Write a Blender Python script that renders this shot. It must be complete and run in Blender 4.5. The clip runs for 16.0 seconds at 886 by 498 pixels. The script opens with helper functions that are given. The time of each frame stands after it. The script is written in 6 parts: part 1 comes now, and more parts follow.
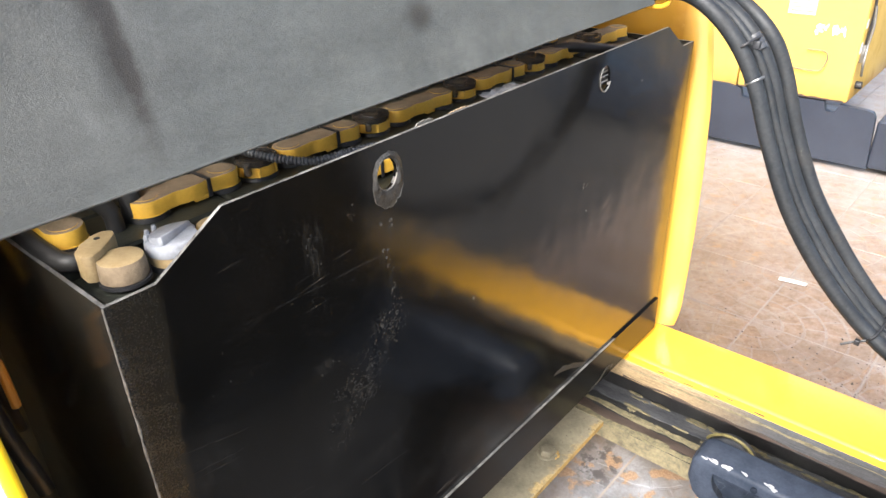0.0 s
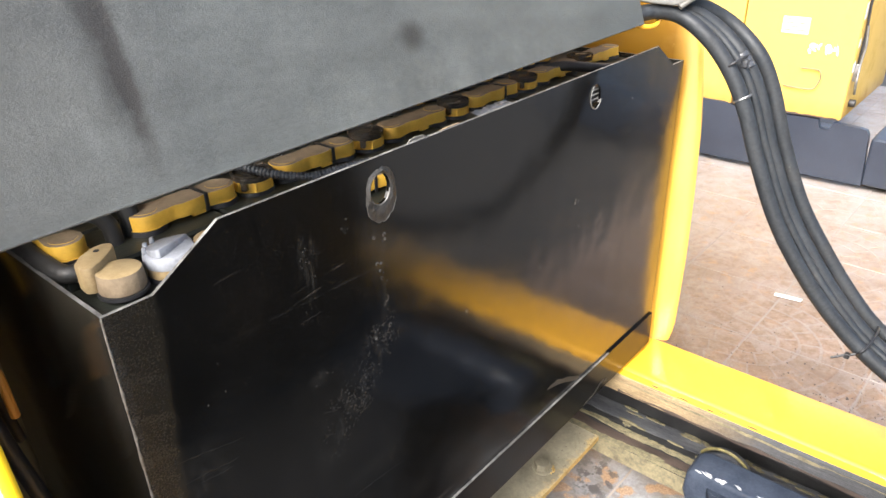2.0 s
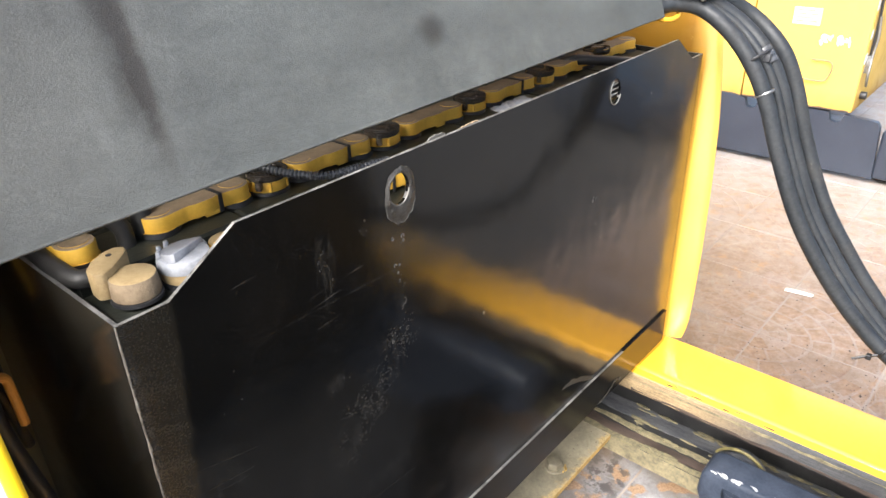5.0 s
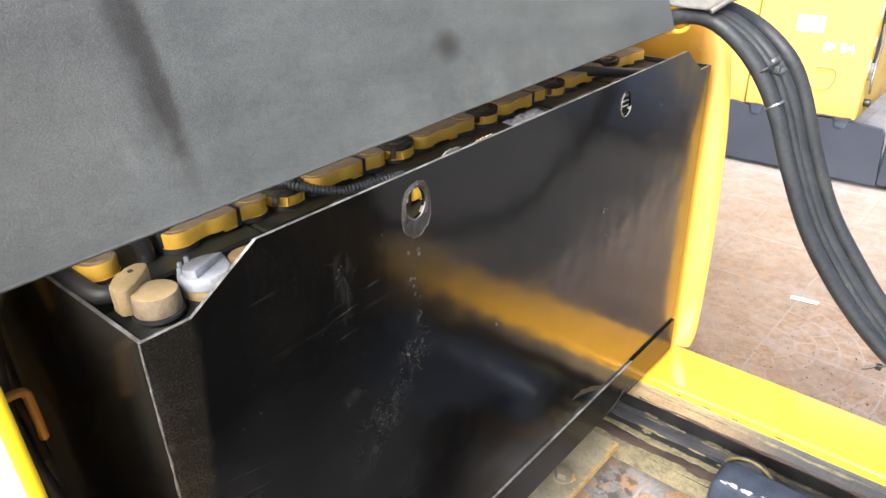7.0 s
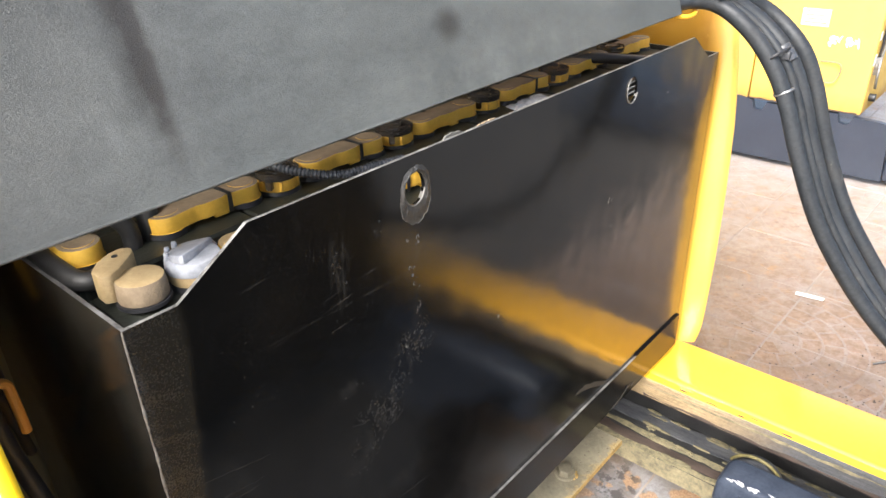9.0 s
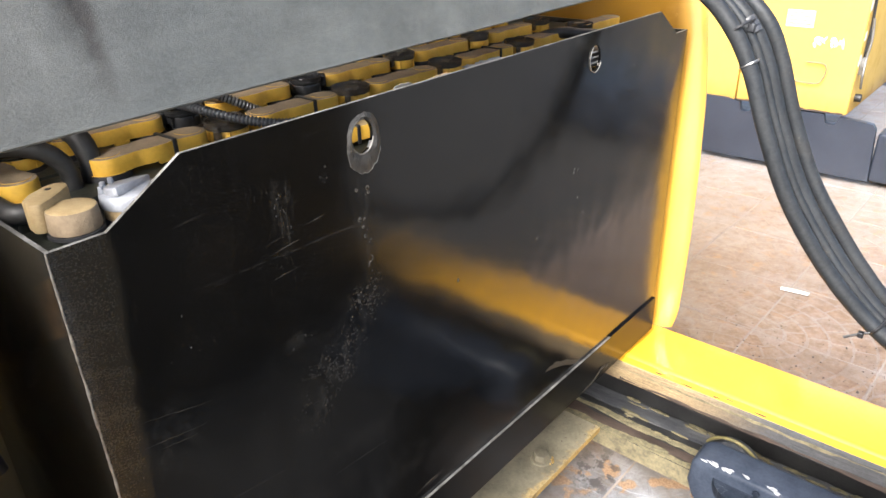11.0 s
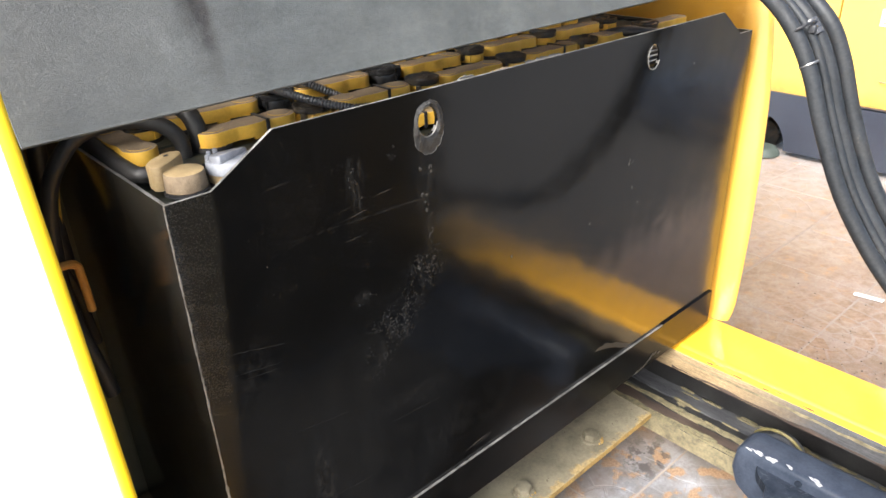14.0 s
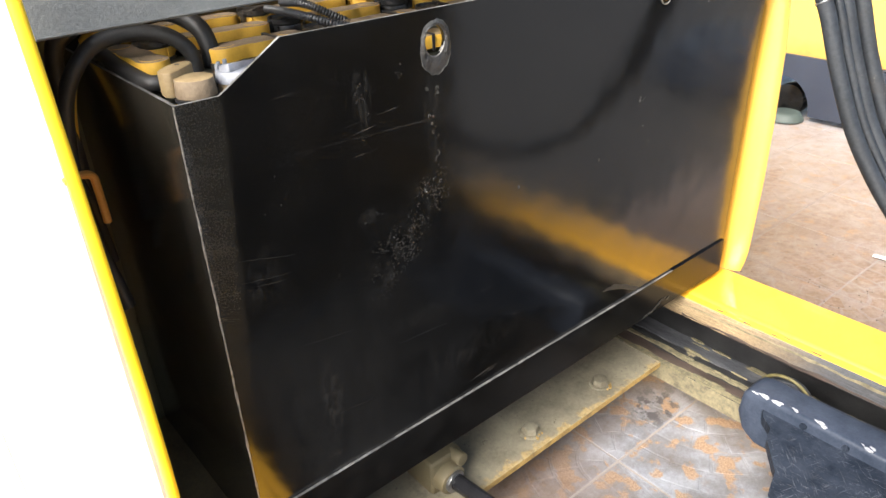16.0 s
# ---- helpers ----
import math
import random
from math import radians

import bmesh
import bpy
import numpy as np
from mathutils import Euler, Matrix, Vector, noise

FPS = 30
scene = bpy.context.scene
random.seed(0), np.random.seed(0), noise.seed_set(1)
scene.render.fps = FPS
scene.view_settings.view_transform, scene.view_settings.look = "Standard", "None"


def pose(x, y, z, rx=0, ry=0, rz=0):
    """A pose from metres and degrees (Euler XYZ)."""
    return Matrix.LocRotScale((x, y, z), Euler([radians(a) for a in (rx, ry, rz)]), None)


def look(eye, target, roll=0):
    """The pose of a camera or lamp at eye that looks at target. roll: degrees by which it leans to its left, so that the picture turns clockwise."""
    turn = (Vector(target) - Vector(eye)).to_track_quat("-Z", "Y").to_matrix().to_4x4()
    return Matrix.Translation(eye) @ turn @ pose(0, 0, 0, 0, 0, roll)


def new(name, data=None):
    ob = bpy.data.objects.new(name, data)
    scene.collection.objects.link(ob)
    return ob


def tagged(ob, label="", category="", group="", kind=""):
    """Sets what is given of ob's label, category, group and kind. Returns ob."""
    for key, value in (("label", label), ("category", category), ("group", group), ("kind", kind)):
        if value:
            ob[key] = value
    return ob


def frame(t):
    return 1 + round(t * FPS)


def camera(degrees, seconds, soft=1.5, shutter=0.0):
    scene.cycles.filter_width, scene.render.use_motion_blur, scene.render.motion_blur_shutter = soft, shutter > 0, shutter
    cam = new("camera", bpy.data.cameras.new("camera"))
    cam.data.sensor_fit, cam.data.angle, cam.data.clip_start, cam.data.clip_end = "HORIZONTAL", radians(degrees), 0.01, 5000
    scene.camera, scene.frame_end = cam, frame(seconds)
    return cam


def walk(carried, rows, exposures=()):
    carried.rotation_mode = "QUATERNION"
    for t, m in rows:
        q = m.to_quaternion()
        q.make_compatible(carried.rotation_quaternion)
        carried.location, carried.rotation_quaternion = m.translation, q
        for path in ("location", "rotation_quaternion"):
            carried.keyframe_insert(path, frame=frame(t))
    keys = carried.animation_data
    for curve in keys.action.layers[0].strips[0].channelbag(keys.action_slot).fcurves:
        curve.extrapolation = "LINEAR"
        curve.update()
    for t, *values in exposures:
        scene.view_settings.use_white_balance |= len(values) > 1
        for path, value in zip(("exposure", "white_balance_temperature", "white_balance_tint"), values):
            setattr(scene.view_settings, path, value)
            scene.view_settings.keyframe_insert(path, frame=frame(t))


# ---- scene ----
cam = camera(63.7, 16.0)
PATH = [
    (0, (-0.19, -0.554, 1.375), (1.125, 0.605, 0.411), -1.7),
    (0.5, (-0.19, -0.547, 1.381), (1.144, 0.623, 0.46), -1.8),
    (1, (-0.205, -0.561, 1.375), (1.135, 0.615, 0.468), -1.8),
    (1.5, (-0.208, -0.574, 1.376), (1.13, 0.601, 0.465), -1.7),
    (2, (-0.198, -0.574, 1.379), (1.135, 0.599, 0.459), -1.7),
    (2.5, (-0.204, -0.572, 1.386), (1.133, 0.605, 0.476), -1.7),
    (3, (-0.205, -0.582, 1.39), (1.141, 0.6, 0.5), -1.7),
    (3.5, (-0.2, -0.578, 1.38), (1.143, 0.605, 0.486), -1.7),
    (4, (-0.19, -0.566, 1.376), (1.143, 0.608, 0.457), -1.6),
    (6.5, (-0.196, -0.514, 1.391), (1.119, 0.653, 0.438), -1.7),
    (7, (-0.201, -0.524, 1.392), (1.122, 0.649, 0.46), -1.7),
    (7.5, (-0.198, -0.523, 1.389), (1.122, 0.65, 0.449), -1.6),
    (8, (-0.195, -0.514, 1.389), (1.126, 0.661, 0.454), -1.6),
    (8.5, (-0.189, -0.508, 1.384), (1.129, 0.663, 0.441), -1.6),
    (10.8, (-0.171, -0.548, 1.292), (1.169, 0.639, 0.4), -1.7),
    (11, (-0.17, -0.57, 1.294), (1.168, 0.616, 0.4), -1.7),
    (11.5, (-0.192, -0.606, 1.303), (1.111, 0.614, 0.401), -1.7),
    (12, (-0.212, -0.621, 1.306), (1.036, 0.647, 0.392), -1.9),
    (12.5, (-0.22, -0.639, 1.321), (1.012, 0.639, 0.398), -2.0),
    (13, (-0.227, -0.659, 1.328), (1.005, 0.638, 0.434), -1.9),
    (13.5, (-0.225, -0.669, 1.323), (0.994, 0.647, 0.438), -1.9),
    (14, (-0.224, -0.663, 1.315), (0.958, 0.674, 0.414), -2.1),
    (14.5, (-0.219, -0.662, 1.307), (0.923, 0.695, 0.383), -2.1),
    (15, (-0.216, -0.699, 1.306), (0.914, 0.663, 0.376), -2.2),
    (15.5, (-0.227, -0.717, 1.295), (0.895, 0.648, 0.358), -2.2),
    (16, (-0.242, -0.713, 1.256), (0.874, 0.643, 0.299), -2.2),
]
walk(cam, [(t, look(eye, target, roll)) for t, eye, target, roll in PATH])

# ---- light ----
SUN = Vector((-0.93, -0.22, 0.92)).normalized()
world = bpy.data.worlds.new("sky")
world.use_nodes = True
scene.world = world
wn = world.node_tree.nodes
sky = wn.new("ShaderNodeTexSky")
sky.sky_type, sky.sun_disc = "NISHITA", False
sky.sun_elevation, sky.sun_rotation = math.asin(SUN.z), math.atan2(SUN.x, SUN.y)
sky.dust_density = 3.0
wn["Background"].inputs["Strength"].default_value = 0.13
world.node_tree.links.new(sky.outputs["Color"], wn["Background"].inputs["Color"])
sun_data = bpy.data.lights.new("sun", "SUN")
sun_data.energy, sun_data.angle, sun_data.color = 4.2, radians(42), (0.995, 0.976, 0.950)
sun = new("sun", sun_data)
sun.matrix_world = look(SUN * 20, (0, 0, 0))
scene.view_settings.exposure = 1.81


# ---- materials ----
def material(name):
    m = bpy.data.materials.new(name)
    m.use_nodes = True
    nt = m.node_tree
    return m, nt, nt.nodes["Principled BSDF"]


def node(nt, kind, **values):
    n = nt.nodes.new(kind)
    for key, value in values.items():
        n.inputs[key.replace("_", " ")].default_value = value
    return n


def coords(nt, scale=(1, 1, 1), space="Object"):
    tc = nt.nodes.new("ShaderNodeTexCoord")
    mp = nt.nodes.new("ShaderNodeMapping")
    mp.inputs["Scale"].default_value = scale
    nt.links.new(tc.outputs[space], mp.inputs["Vector"])
    return mp.outputs["Vector"]


def world_place(nt):
    return nt.nodes.new("ShaderNodeNewGeometry").outputs["Position"]


def noise_at(nt, vec, scale, detail=6.0, rough=0.6):
    n = node(nt, "ShaderNodeTexNoise", Scale=scale, Detail=detail, Roughness=rough)
    nt.links.new(vec, n.inputs["Vector"])
    return n.outputs["Fac"]


def ramp(nt, fac, *stops):
    r = nt.nodes.new("ShaderNodeValToRGB")
    e = r.color_ramp.elements
    while len(e) < len(stops):
        e.new(0.5)
    for el, (p, c) in zip(e, stops):
        el.position = p
        el.color = (*c, 1) if isinstance(c, tuple) else (c, c, c, 1)
    nt.links.new(fac, r.inputs["Fac"])
    return r.outputs["Color"]


def mix(nt, fac, a, b, how="MIX"):
    m = nt.nodes.new("ShaderNodeMix")
    m.data_type, m.blend_type = "RGBA", how
    for value, sock, single in ((fac, m.inputs[0], True), (a, m.inputs[6], False), (b, m.inputs[7], False)):
        if isinstance(value, (int, float)):
            sock.default_value = value if single else (value, value, value, 1)
        elif isinstance(value, tuple):
            sock.default_value = (*value, 1)
        else:
            nt.links.new(value, sock)
    return m.outputs[2]


def sums(nt, op, a, b):
    m = nt.nodes.new("ShaderNodeMath")
    m.operation = op
    for value, sock in ((a, m.inputs[0]), (b, m.inputs[1])):
        if isinstance(value, (int, float)):
            sock.default_value = value
        else:
            nt.links.new(value, sock)
    return m.outputs[0]


def bump(nt, bsdf, height, strength, distance=0.002):
    b = node(nt, "ShaderNodeBump", Strength=strength, Distance=distance)
    nt.links.new(height, b.inputs["Height"])
    nt.links.new(b.outputs["Normal"], bsdf.inputs["Normal"])


def blob(nt, vec, centre, size):
    """1 inside a soft ellipsoid, 0 outside."""
    mp = nt.nodes.new("ShaderNodeMapping")
    mp.vector_type = "TEXTURE"
    mp.inputs["Location"].default_value, mp.inputs["Scale"].default_value = centre, size
    nt.links.new(vec, mp.inputs["Vector"])
    ln = nt.nodes.new("ShaderNodeVectorMath")
    ln.operation = "LENGTH"
    nt.links.new(mp.outputs["Vector"], ln.inputs[0])
    return ramp(nt, ln.outputs["Value"], (0.35, 1.0), (1.0, 0.0))


def surface(name, dark, light, rough=(0.4, 0.6), metal=0.0, scale=20.0, grain=200.0, relief=0.15, coat=0.0, stretch=(1, 1, 1), gloss=0.5):
    """A plain surface with two scales of variation in colour, gloss and relief."""
    m, nt, b = material(name)
    vec = coords(nt, stretch)
    big, fine = noise_at(nt, vec, scale), noise_at(nt, vec, grain, 3.0)
    both = sums(nt, "ADD", sums(nt, "MULTIPLY", big, 0.7), sums(nt, "MULTIPLY", fine, 0.3))
    nt.links.new(ramp(nt, both, (0.32, dark), (0.68, light)), b.inputs["Base Color"])
    nt.links.new(ramp(nt, both, (0.3, rough[0]), (0.7, rough[1])), b.inputs["Roughness"])
    b.inputs["Metallic"].default_value = metal
    b.inputs["Specular IOR Level"].default_value = gloss
    b.inputs["Coat Weight"].default_value = coat
    b.inputs["Coat Roughness"].default_value = 0.08
    bump(nt, b, fine, relief)
    return m


def yellow_paint(name, base, worn, grime, rough=0.3, coat=0.9, coat_rough=0.06, coat_ior=1.5, inner=None, foot=None):
    m, nt, b = material(name)
    vec = coords(nt)
    dirt = ramp(nt, noise_at(nt, vec, 5.0, 9.0, 0.65), (0.52, 0.0), (0.75, 1.0))
    fleck = ramp(nt, noise_at(nt, vec, 70.0, 4.0, 0.7), (0.66, 0.0), (0.72, 1.0))
    tone = mix(nt, noise_at(nt, vec, 2.5), base, worn)
    # inner: shade put into the colour, darker with depth behind the rolled lip
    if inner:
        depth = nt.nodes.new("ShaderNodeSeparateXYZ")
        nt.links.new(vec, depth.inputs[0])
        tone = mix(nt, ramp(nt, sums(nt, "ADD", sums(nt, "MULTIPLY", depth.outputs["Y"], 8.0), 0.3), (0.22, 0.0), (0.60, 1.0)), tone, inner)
    col = mix(nt, sums(nt, "MULTIPLY", dirt, 0.35), tone, grime)
    col = mix(nt, sums(nt, "MULTIPLY", fleck, 0.3), col, grime)
    # foot: paint turns browner towards the bottom, along an uneven edge
    if foot:
        rise = nt.nodes.new("ShaderNodeSeparateXYZ")
        nt.links.new(vec, rise.inputs[0])
        foot_line = sums(nt, "ADD", rise.outputs["Z"], sums(nt, "MULTIPLY", noise_at(nt, vec, 14.0, 7.0, 0.65), -0.10))
        col = mix(nt, ramp(nt, foot_line, (foot - 0.055, 0.75), (foot + 0.06, 0.0)), col, (0.22, 0.105, 0.03))
    nt.links.new(col, b.inputs["Base Color"])
    nt.links.new(ramp(nt, dirt, (0.0, rough), (1.0, rough + 0.25)), b.inputs["Roughness"])
    b.inputs["Specular IOR Level"].default_value = 0.3
    b.inputs["Coat Weight"].default_value = coat
    b.inputs["Coat Roughness"].default_value = coat_rough
    b.inputs["Coat IOR"].default_value = coat_ior
    bump(nt, b, noise_at(nt, vec, 260.0, 2.0), 0.05, 0.001)
    return m


def black_enamel():
    """Black tray paint: glossy, with drips, chalky spatter and fine scratches."""
    m, nt, b = material("black_enamel")
    vec = coords(nt)
    cloud = noise_at(nt, vec, 7.0, 8.0, 0.6)
    fine = noise_at(nt, vec, 320.0, 3.0, 0.7)
    col = ramp(nt, cloud, (0.3, (0.0017, 0.0017, 0.0017)), (0.75, (0.0034, 0.0032, 0.0030)))
    # dried spatter, thickest below the first lifting eye
    ring = nt.nodes.new("ShaderNodeTexVoronoi")
    ring.feature, ring.inputs["Scale"].default_value = "F1", 250.0
    nt.links.new(vec, ring.inputs["Vector"])
    rings = ramp(nt, ring.outputs["Distance"], (0.22, 0.0), (0.34, 1.0), (0.42, 0.0))
    zone = mix(nt, 1.0, blob(nt, vec, (0.335, 0, 0.855), (0.045, 1, 0.04)), blob(nt, vec, (0.275, 0, 0.80), (0.07, 1, 0.06)), "ADD")
    zone = mix(nt, 0.5, zone, blob(nt, vec, (0.235, 0, 0.74), (0.05, 1, 0.06)), "ADD")
    patch = ramp(nt, noise_at(nt, vec, 26.0, 5.0, 0.7), (0.42, 0.0), (0.56, 1.0))
    chalk = mix(nt, 1.0, mix(nt, 1.0, rings, patch, "MULTIPLY"), zone, "MULTIPLY")
    # fine scratches along the plate
    tilt = nt.nodes.new("ShaderNodeVectorRotate")
    tilt.rotation_type, tilt.inputs["Angle"].default_value = "Y_AXIS", radians(6)
    nt.links.new(vec, tilt.inputs["Vector"])
    mp = nt.nodes.new("ShaderNodeMapping")
    mp.inputs["Scale"].default_value = (7, 60, 210)
    nt.links.new(tilt.outputs["Vector"], mp.inputs["Vector"])
    scr = ramp(nt, noise_at(nt, mp.outputs["Vector"], 1.0, 2.0, 0.5), (0.675, 0.0), (0.72, 1.0))
    scr = mix(nt, 1.0, scr, ramp(nt, noise_at(nt, vec, 6.0, 3.0), (0.5, 0.0), (0.65, 1.0)), "MULTIPLY")
    speck = ramp(nt, noise_at(nt, vec, 130.0, 2.0, 0.5), (0.77, 0.0), (0.80, 1.0))
    # brown dusty strip where the paint is dull, beside the corner
    axes = nt.nodes.new("ShaderNodeSeparateXYZ")
    nt.links.new(vec, axes.inputs[0])
    ragged = sums(nt, "ADD", axes.outputs["X"], sums(nt, "MULTIPLY", noise_at(nt, vec, 55.0, 7.0, 0.7), 0.022))
    ragged = sums(nt, "ADD", ragged, ramp(nt, axes.outputs["Z"], (0.62, 0.034), (1.0, 0.0)))
    dull = ramp(nt, ragged, (0.0580, 1.0), (0.0605, 0.55), (0.0660, 0.0))
    dull = mix(nt, 1.0, dull, ramp(nt, axes.outputs["Z"], (0.60, 0.0), (0.82, 1.0)), "MULTIPLY")
    dull = mix(nt, 1.0, dull, ramp(nt, axes.outputs["Y"], (0.002, 1.0), (0.006, 0.0)), "MULTIPLY")
    dull = mix(nt, 1.0, dull, ramp(nt, noise_at(nt, vec, 420.0, 4.0, 0.8), (0.36, 0.40), (0.64, 1.0)), "MULTIPLY")
    away = ramp(nt, axes.outputs["Y"], (0.006, 0.0), (0.012, 1.0))
    # runs below the eyes
    runs = ramp(nt, noise_at(nt, coords(nt, (120, 1, 14)), 1.0, 8.0, 0.75), (0.50, 0.0), (0.70, 1.0))
    wet = mix(nt, 1.0, blob(nt, vec, (0.342, 0, 0.955), (0.024, 1, 0.085)), blob(nt, vec, (0.226, 0, 1.0), (0.016, 1, 0.06)), "ADD")
    runs = mix(nt, 1.0, runs, wet, "MULTIPLY")
    side = ramp(nt, axes.outputs["X"], (0.18, 1.0), (0.50, 0.25))
    dust = sums(nt, "MULTIPLY", ramp(nt, noise_at(nt, vec, 24.0, 10.0, 0.72), (0.50, 0.0), (0.78, 1.0)), sums(nt, "MULTIPLY", side, ramp(nt, axes.outputs["Z"], (0.62, 1.0), (0.85, 0.5))))
    col = mix(nt, sums(nt, "MULTIPLY", dust, 0.16), col, (0.013, 0.0125, 0.0115))
    drag = ramp(nt, noise_at(nt, coords(nt, (46, 1, 5)), 1.0, 7.0, 0.7), (0.54, 0.0), (0.78, 1.0))
    col = mix(nt, sums(nt, "MULTIPLY", drag, 0.15), col, (0.014, 0.013, 0.0115))
    scuff = mix(nt, 1.0, blob(nt, vec, (0.0, 0.006, 0.92), (0.010, 0.034, 0.24)), ramp(nt, noise_at(nt, vec, 60.0, 7.0, 0.7), (0.40, 0.1), (0.70, 1.0)), "MULTIPLY")
    col = mix(nt, sums(nt, "MULTIPLY", scuff, 0.6), col, (0.045, 0.047, 0.05))
    # pale smudges and the long rubbed line across the plate
    smear = noise_at(nt, coords(nt, (95, 1, 38)), 1.0, 8.0, 0.72)
    cloudy = 0.0
    for place, size, weight in (((0.226, 0, 1.012), (0.016, 1, 0.035), 0.9), ((0.283, 0, 1.029), (0.010, 1, 0.012), 1.0), ((0.133, 0, 0.59), (0.022, 1, 0.085), 0.9), ((0.302, 0, 0.653), (0.06, 1, 0.022), 0.5),
                                ((0.222, 0, 0.843), (0.020, 1, 0.020), 1.0), ((0.325, 0, 0.845), (0.045, 1, 0.045), 0.8), ((0.280, 0, 0.795), (0.050, 1, 0.050), 0.7), ((0.240, 0, 0.745), (0.035, 1, 0.05), 0.6),
                                ((0.337, 0, 0.94), (0.014, 1, 0.085), 0.6), ((0.06, 0, 0.82), (0.05, 1, 0.05), 0.5), ((0.18, 0, 0.44), (0.11, 1, 0.05), 0.5), ((0.42, 0, 0.55), (0.16, 1, 0.05), 0.35)):
        cloudy = sums(nt, "ADD", cloudy, sums(nt, "MULTIPLY", blob(nt, vec, place, size), weight))
    smudge = sums(nt, "MULTIPLY", cloudy, ramp(nt, smear, (0.46, 0.0), (0.72, 1.0)))
    smudge = sums(nt, "MULTIPLY", smudge, ramp(nt, noise_at(nt, vec, 230.0, 5.0, 0.75), (0.42, 0.15), (0.64, 1.0)))
    col = mix(nt, sums(nt, "MULTIPLY", smudge, 0.80), col, (0.070, 0.066, 0.060))
    lean = sums(nt, "ADD", axes.outputs["Z"], sums(nt, "MULTIPLY", axes.outputs["X"], 0.03))
    off = sums(nt, "ABSOLUTE", sums(nt, "SUBTRACT", sums(nt, "ADD", lean, sums(nt, "MULTIPLY", noise_at(nt, vec, 40.0, 3.0), 0.0018)), 0.9655), 0.0)
    rubbed = sums(nt, "MULTIPLY", ramp(nt, sums(nt, "MULTIPLY", off, 100.0), (0.02, 1.0), (0.15, 0.0)), blob(nt, vec, (0.27, 0, 0.96), (0.17, 1, 0.1)))
    rubbed = sums(nt, "MULTIPLY", rubbed, ramp(nt, noise_at(nt, vec, 60.0, 8.0, 0.78), (0.44, 0.03), (0.64, 1.0)))
    col = mix(nt, sums(nt, "MULTIPLY", rubbed, 0.42), col, (0.075, 0.070, 0.062))
    col = mix(nt, sums(nt, "MULTIPLY", blob(nt, vec, (0.148, 0, 0.985), (0.04, 1, 0.05)), 0.2), col, (0.010, 0.0080, 0.0062))
    # the colour is paler towards the bottom, most of all near the corner
    settled = sums(nt, "MULTIPLY", ramp(nt, noise_at(nt, coords(nt, (26, 1, 8)), 1.0, 9.0, 0.7), (0.38, 0.0), (0.70, 1.0)), ramp(nt, axes.outputs["Z"], (0.46, 0.95), (0.80, 0.08)))
    settled = sums(nt, "MULTIPLY", settled, ramp(nt, axes.outputs["X"], (0.16, 1.3), (0.46, 0.15)))
    col = mix(nt, sums(nt, "MULTIPLY", settled, 0.30), col, (0.022, 0.0215, 0.020))
    col = mix(nt, sums(nt, "MULTIPLY", chalk, 0.11), col, (0.22, 0.20, 0.17))
    col = mix(nt, sums(nt, "MULTIPLY", scr, 0.35), col, (0.16, 0.14, 0.12))
    col = mix(nt, sums(nt, "MULTIPLY", speck, 0.5), col, (0.22, 0.2, 0.17))
    mist = ramp(nt, noise_at(nt, vec, 340.0, 2.0, 0.5), (0.62, 0.0), (0.72, 1.0))
    mist = mix(nt, 1.0, mist, ramp(nt, noise_at(nt, vec, 11.0, 5.0, 0.6), (0.42, 0.1), (0.62, 1.0)), "MULTIPLY")
    col = mix(nt, sums(nt, "MULTIPLY", mist, 0.18), col, (0.20, 0.18, 0.15))
    col = mix(nt, sums(nt, "MULTIPLY", runs, 0.15), col, (0.20, 0.18, 0.15))
    col = mix(nt, sums(nt, "MULTIPLY", dull, 0.46), col, (0.021, 0.0180, 0.0122))
    brown = ramp(nt, noise_at(nt, vec, 9.0, 6.0, 0.6), (0.35, (0.020, 0.0168, 0.0122)), (0.68, (0.042, 0.0365, 0.028)))
    col = mix(nt, sums(nt, "MULTIPLY", away, 0.9), col, brown)
    nt.links.new(col, b.inputs["Base Color"])
    r = mix(nt, 1.0, ramp(nt, cloud, (0.3, 0.105), (0.75, 0.165)), sums(nt, "MULTIPLY", chalk, 0.4), "ADD")
    wipe = nt.nodes.new("ShaderNodeVectorRotate")
    wipe.rotation_type, wipe.inputs["Angle"].default_value = "Y_AXIS", radians(-24)
    nt.links.new(vec, wipe.inputs["Vector"])
    wm = nt.nodes.new("ShaderNodeMapping")
    wm.inputs["Scale"].default_value = (4, 1, 55)
    nt.links.new(wipe.outputs["Vector"], wm.inputs["Vector"])
    streaks = ramp(nt, noise_at(nt, wm.outputs["Vector"], 1.0, 6.0, 0.65), (0.46, 0.0), (0.80, 0.07))
    r = mix(nt, 1.0, r, streaks, "ADD")
    r = mix(nt, 1.0, r, ramp(nt, axes.outputs["X"], (0.92, 0.0), (1.02, 0.05)), "ADD")
    r = mix(nt, 1.0, r, sums(nt, "MULTIPLY", dull, 0.18), "ADD")
    nt.links.new(r, b.inputs["Roughness"])
    b.inputs["IOR"].default_value = 1.78
    # gloss lowered in a patch low on the plate, to dim its reflection
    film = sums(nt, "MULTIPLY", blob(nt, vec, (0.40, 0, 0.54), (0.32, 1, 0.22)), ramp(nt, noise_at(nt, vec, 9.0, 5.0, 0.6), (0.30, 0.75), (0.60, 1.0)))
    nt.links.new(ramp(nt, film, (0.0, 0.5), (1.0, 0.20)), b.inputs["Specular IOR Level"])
    low = noise_at(nt, vec, 5.0, 2.0)
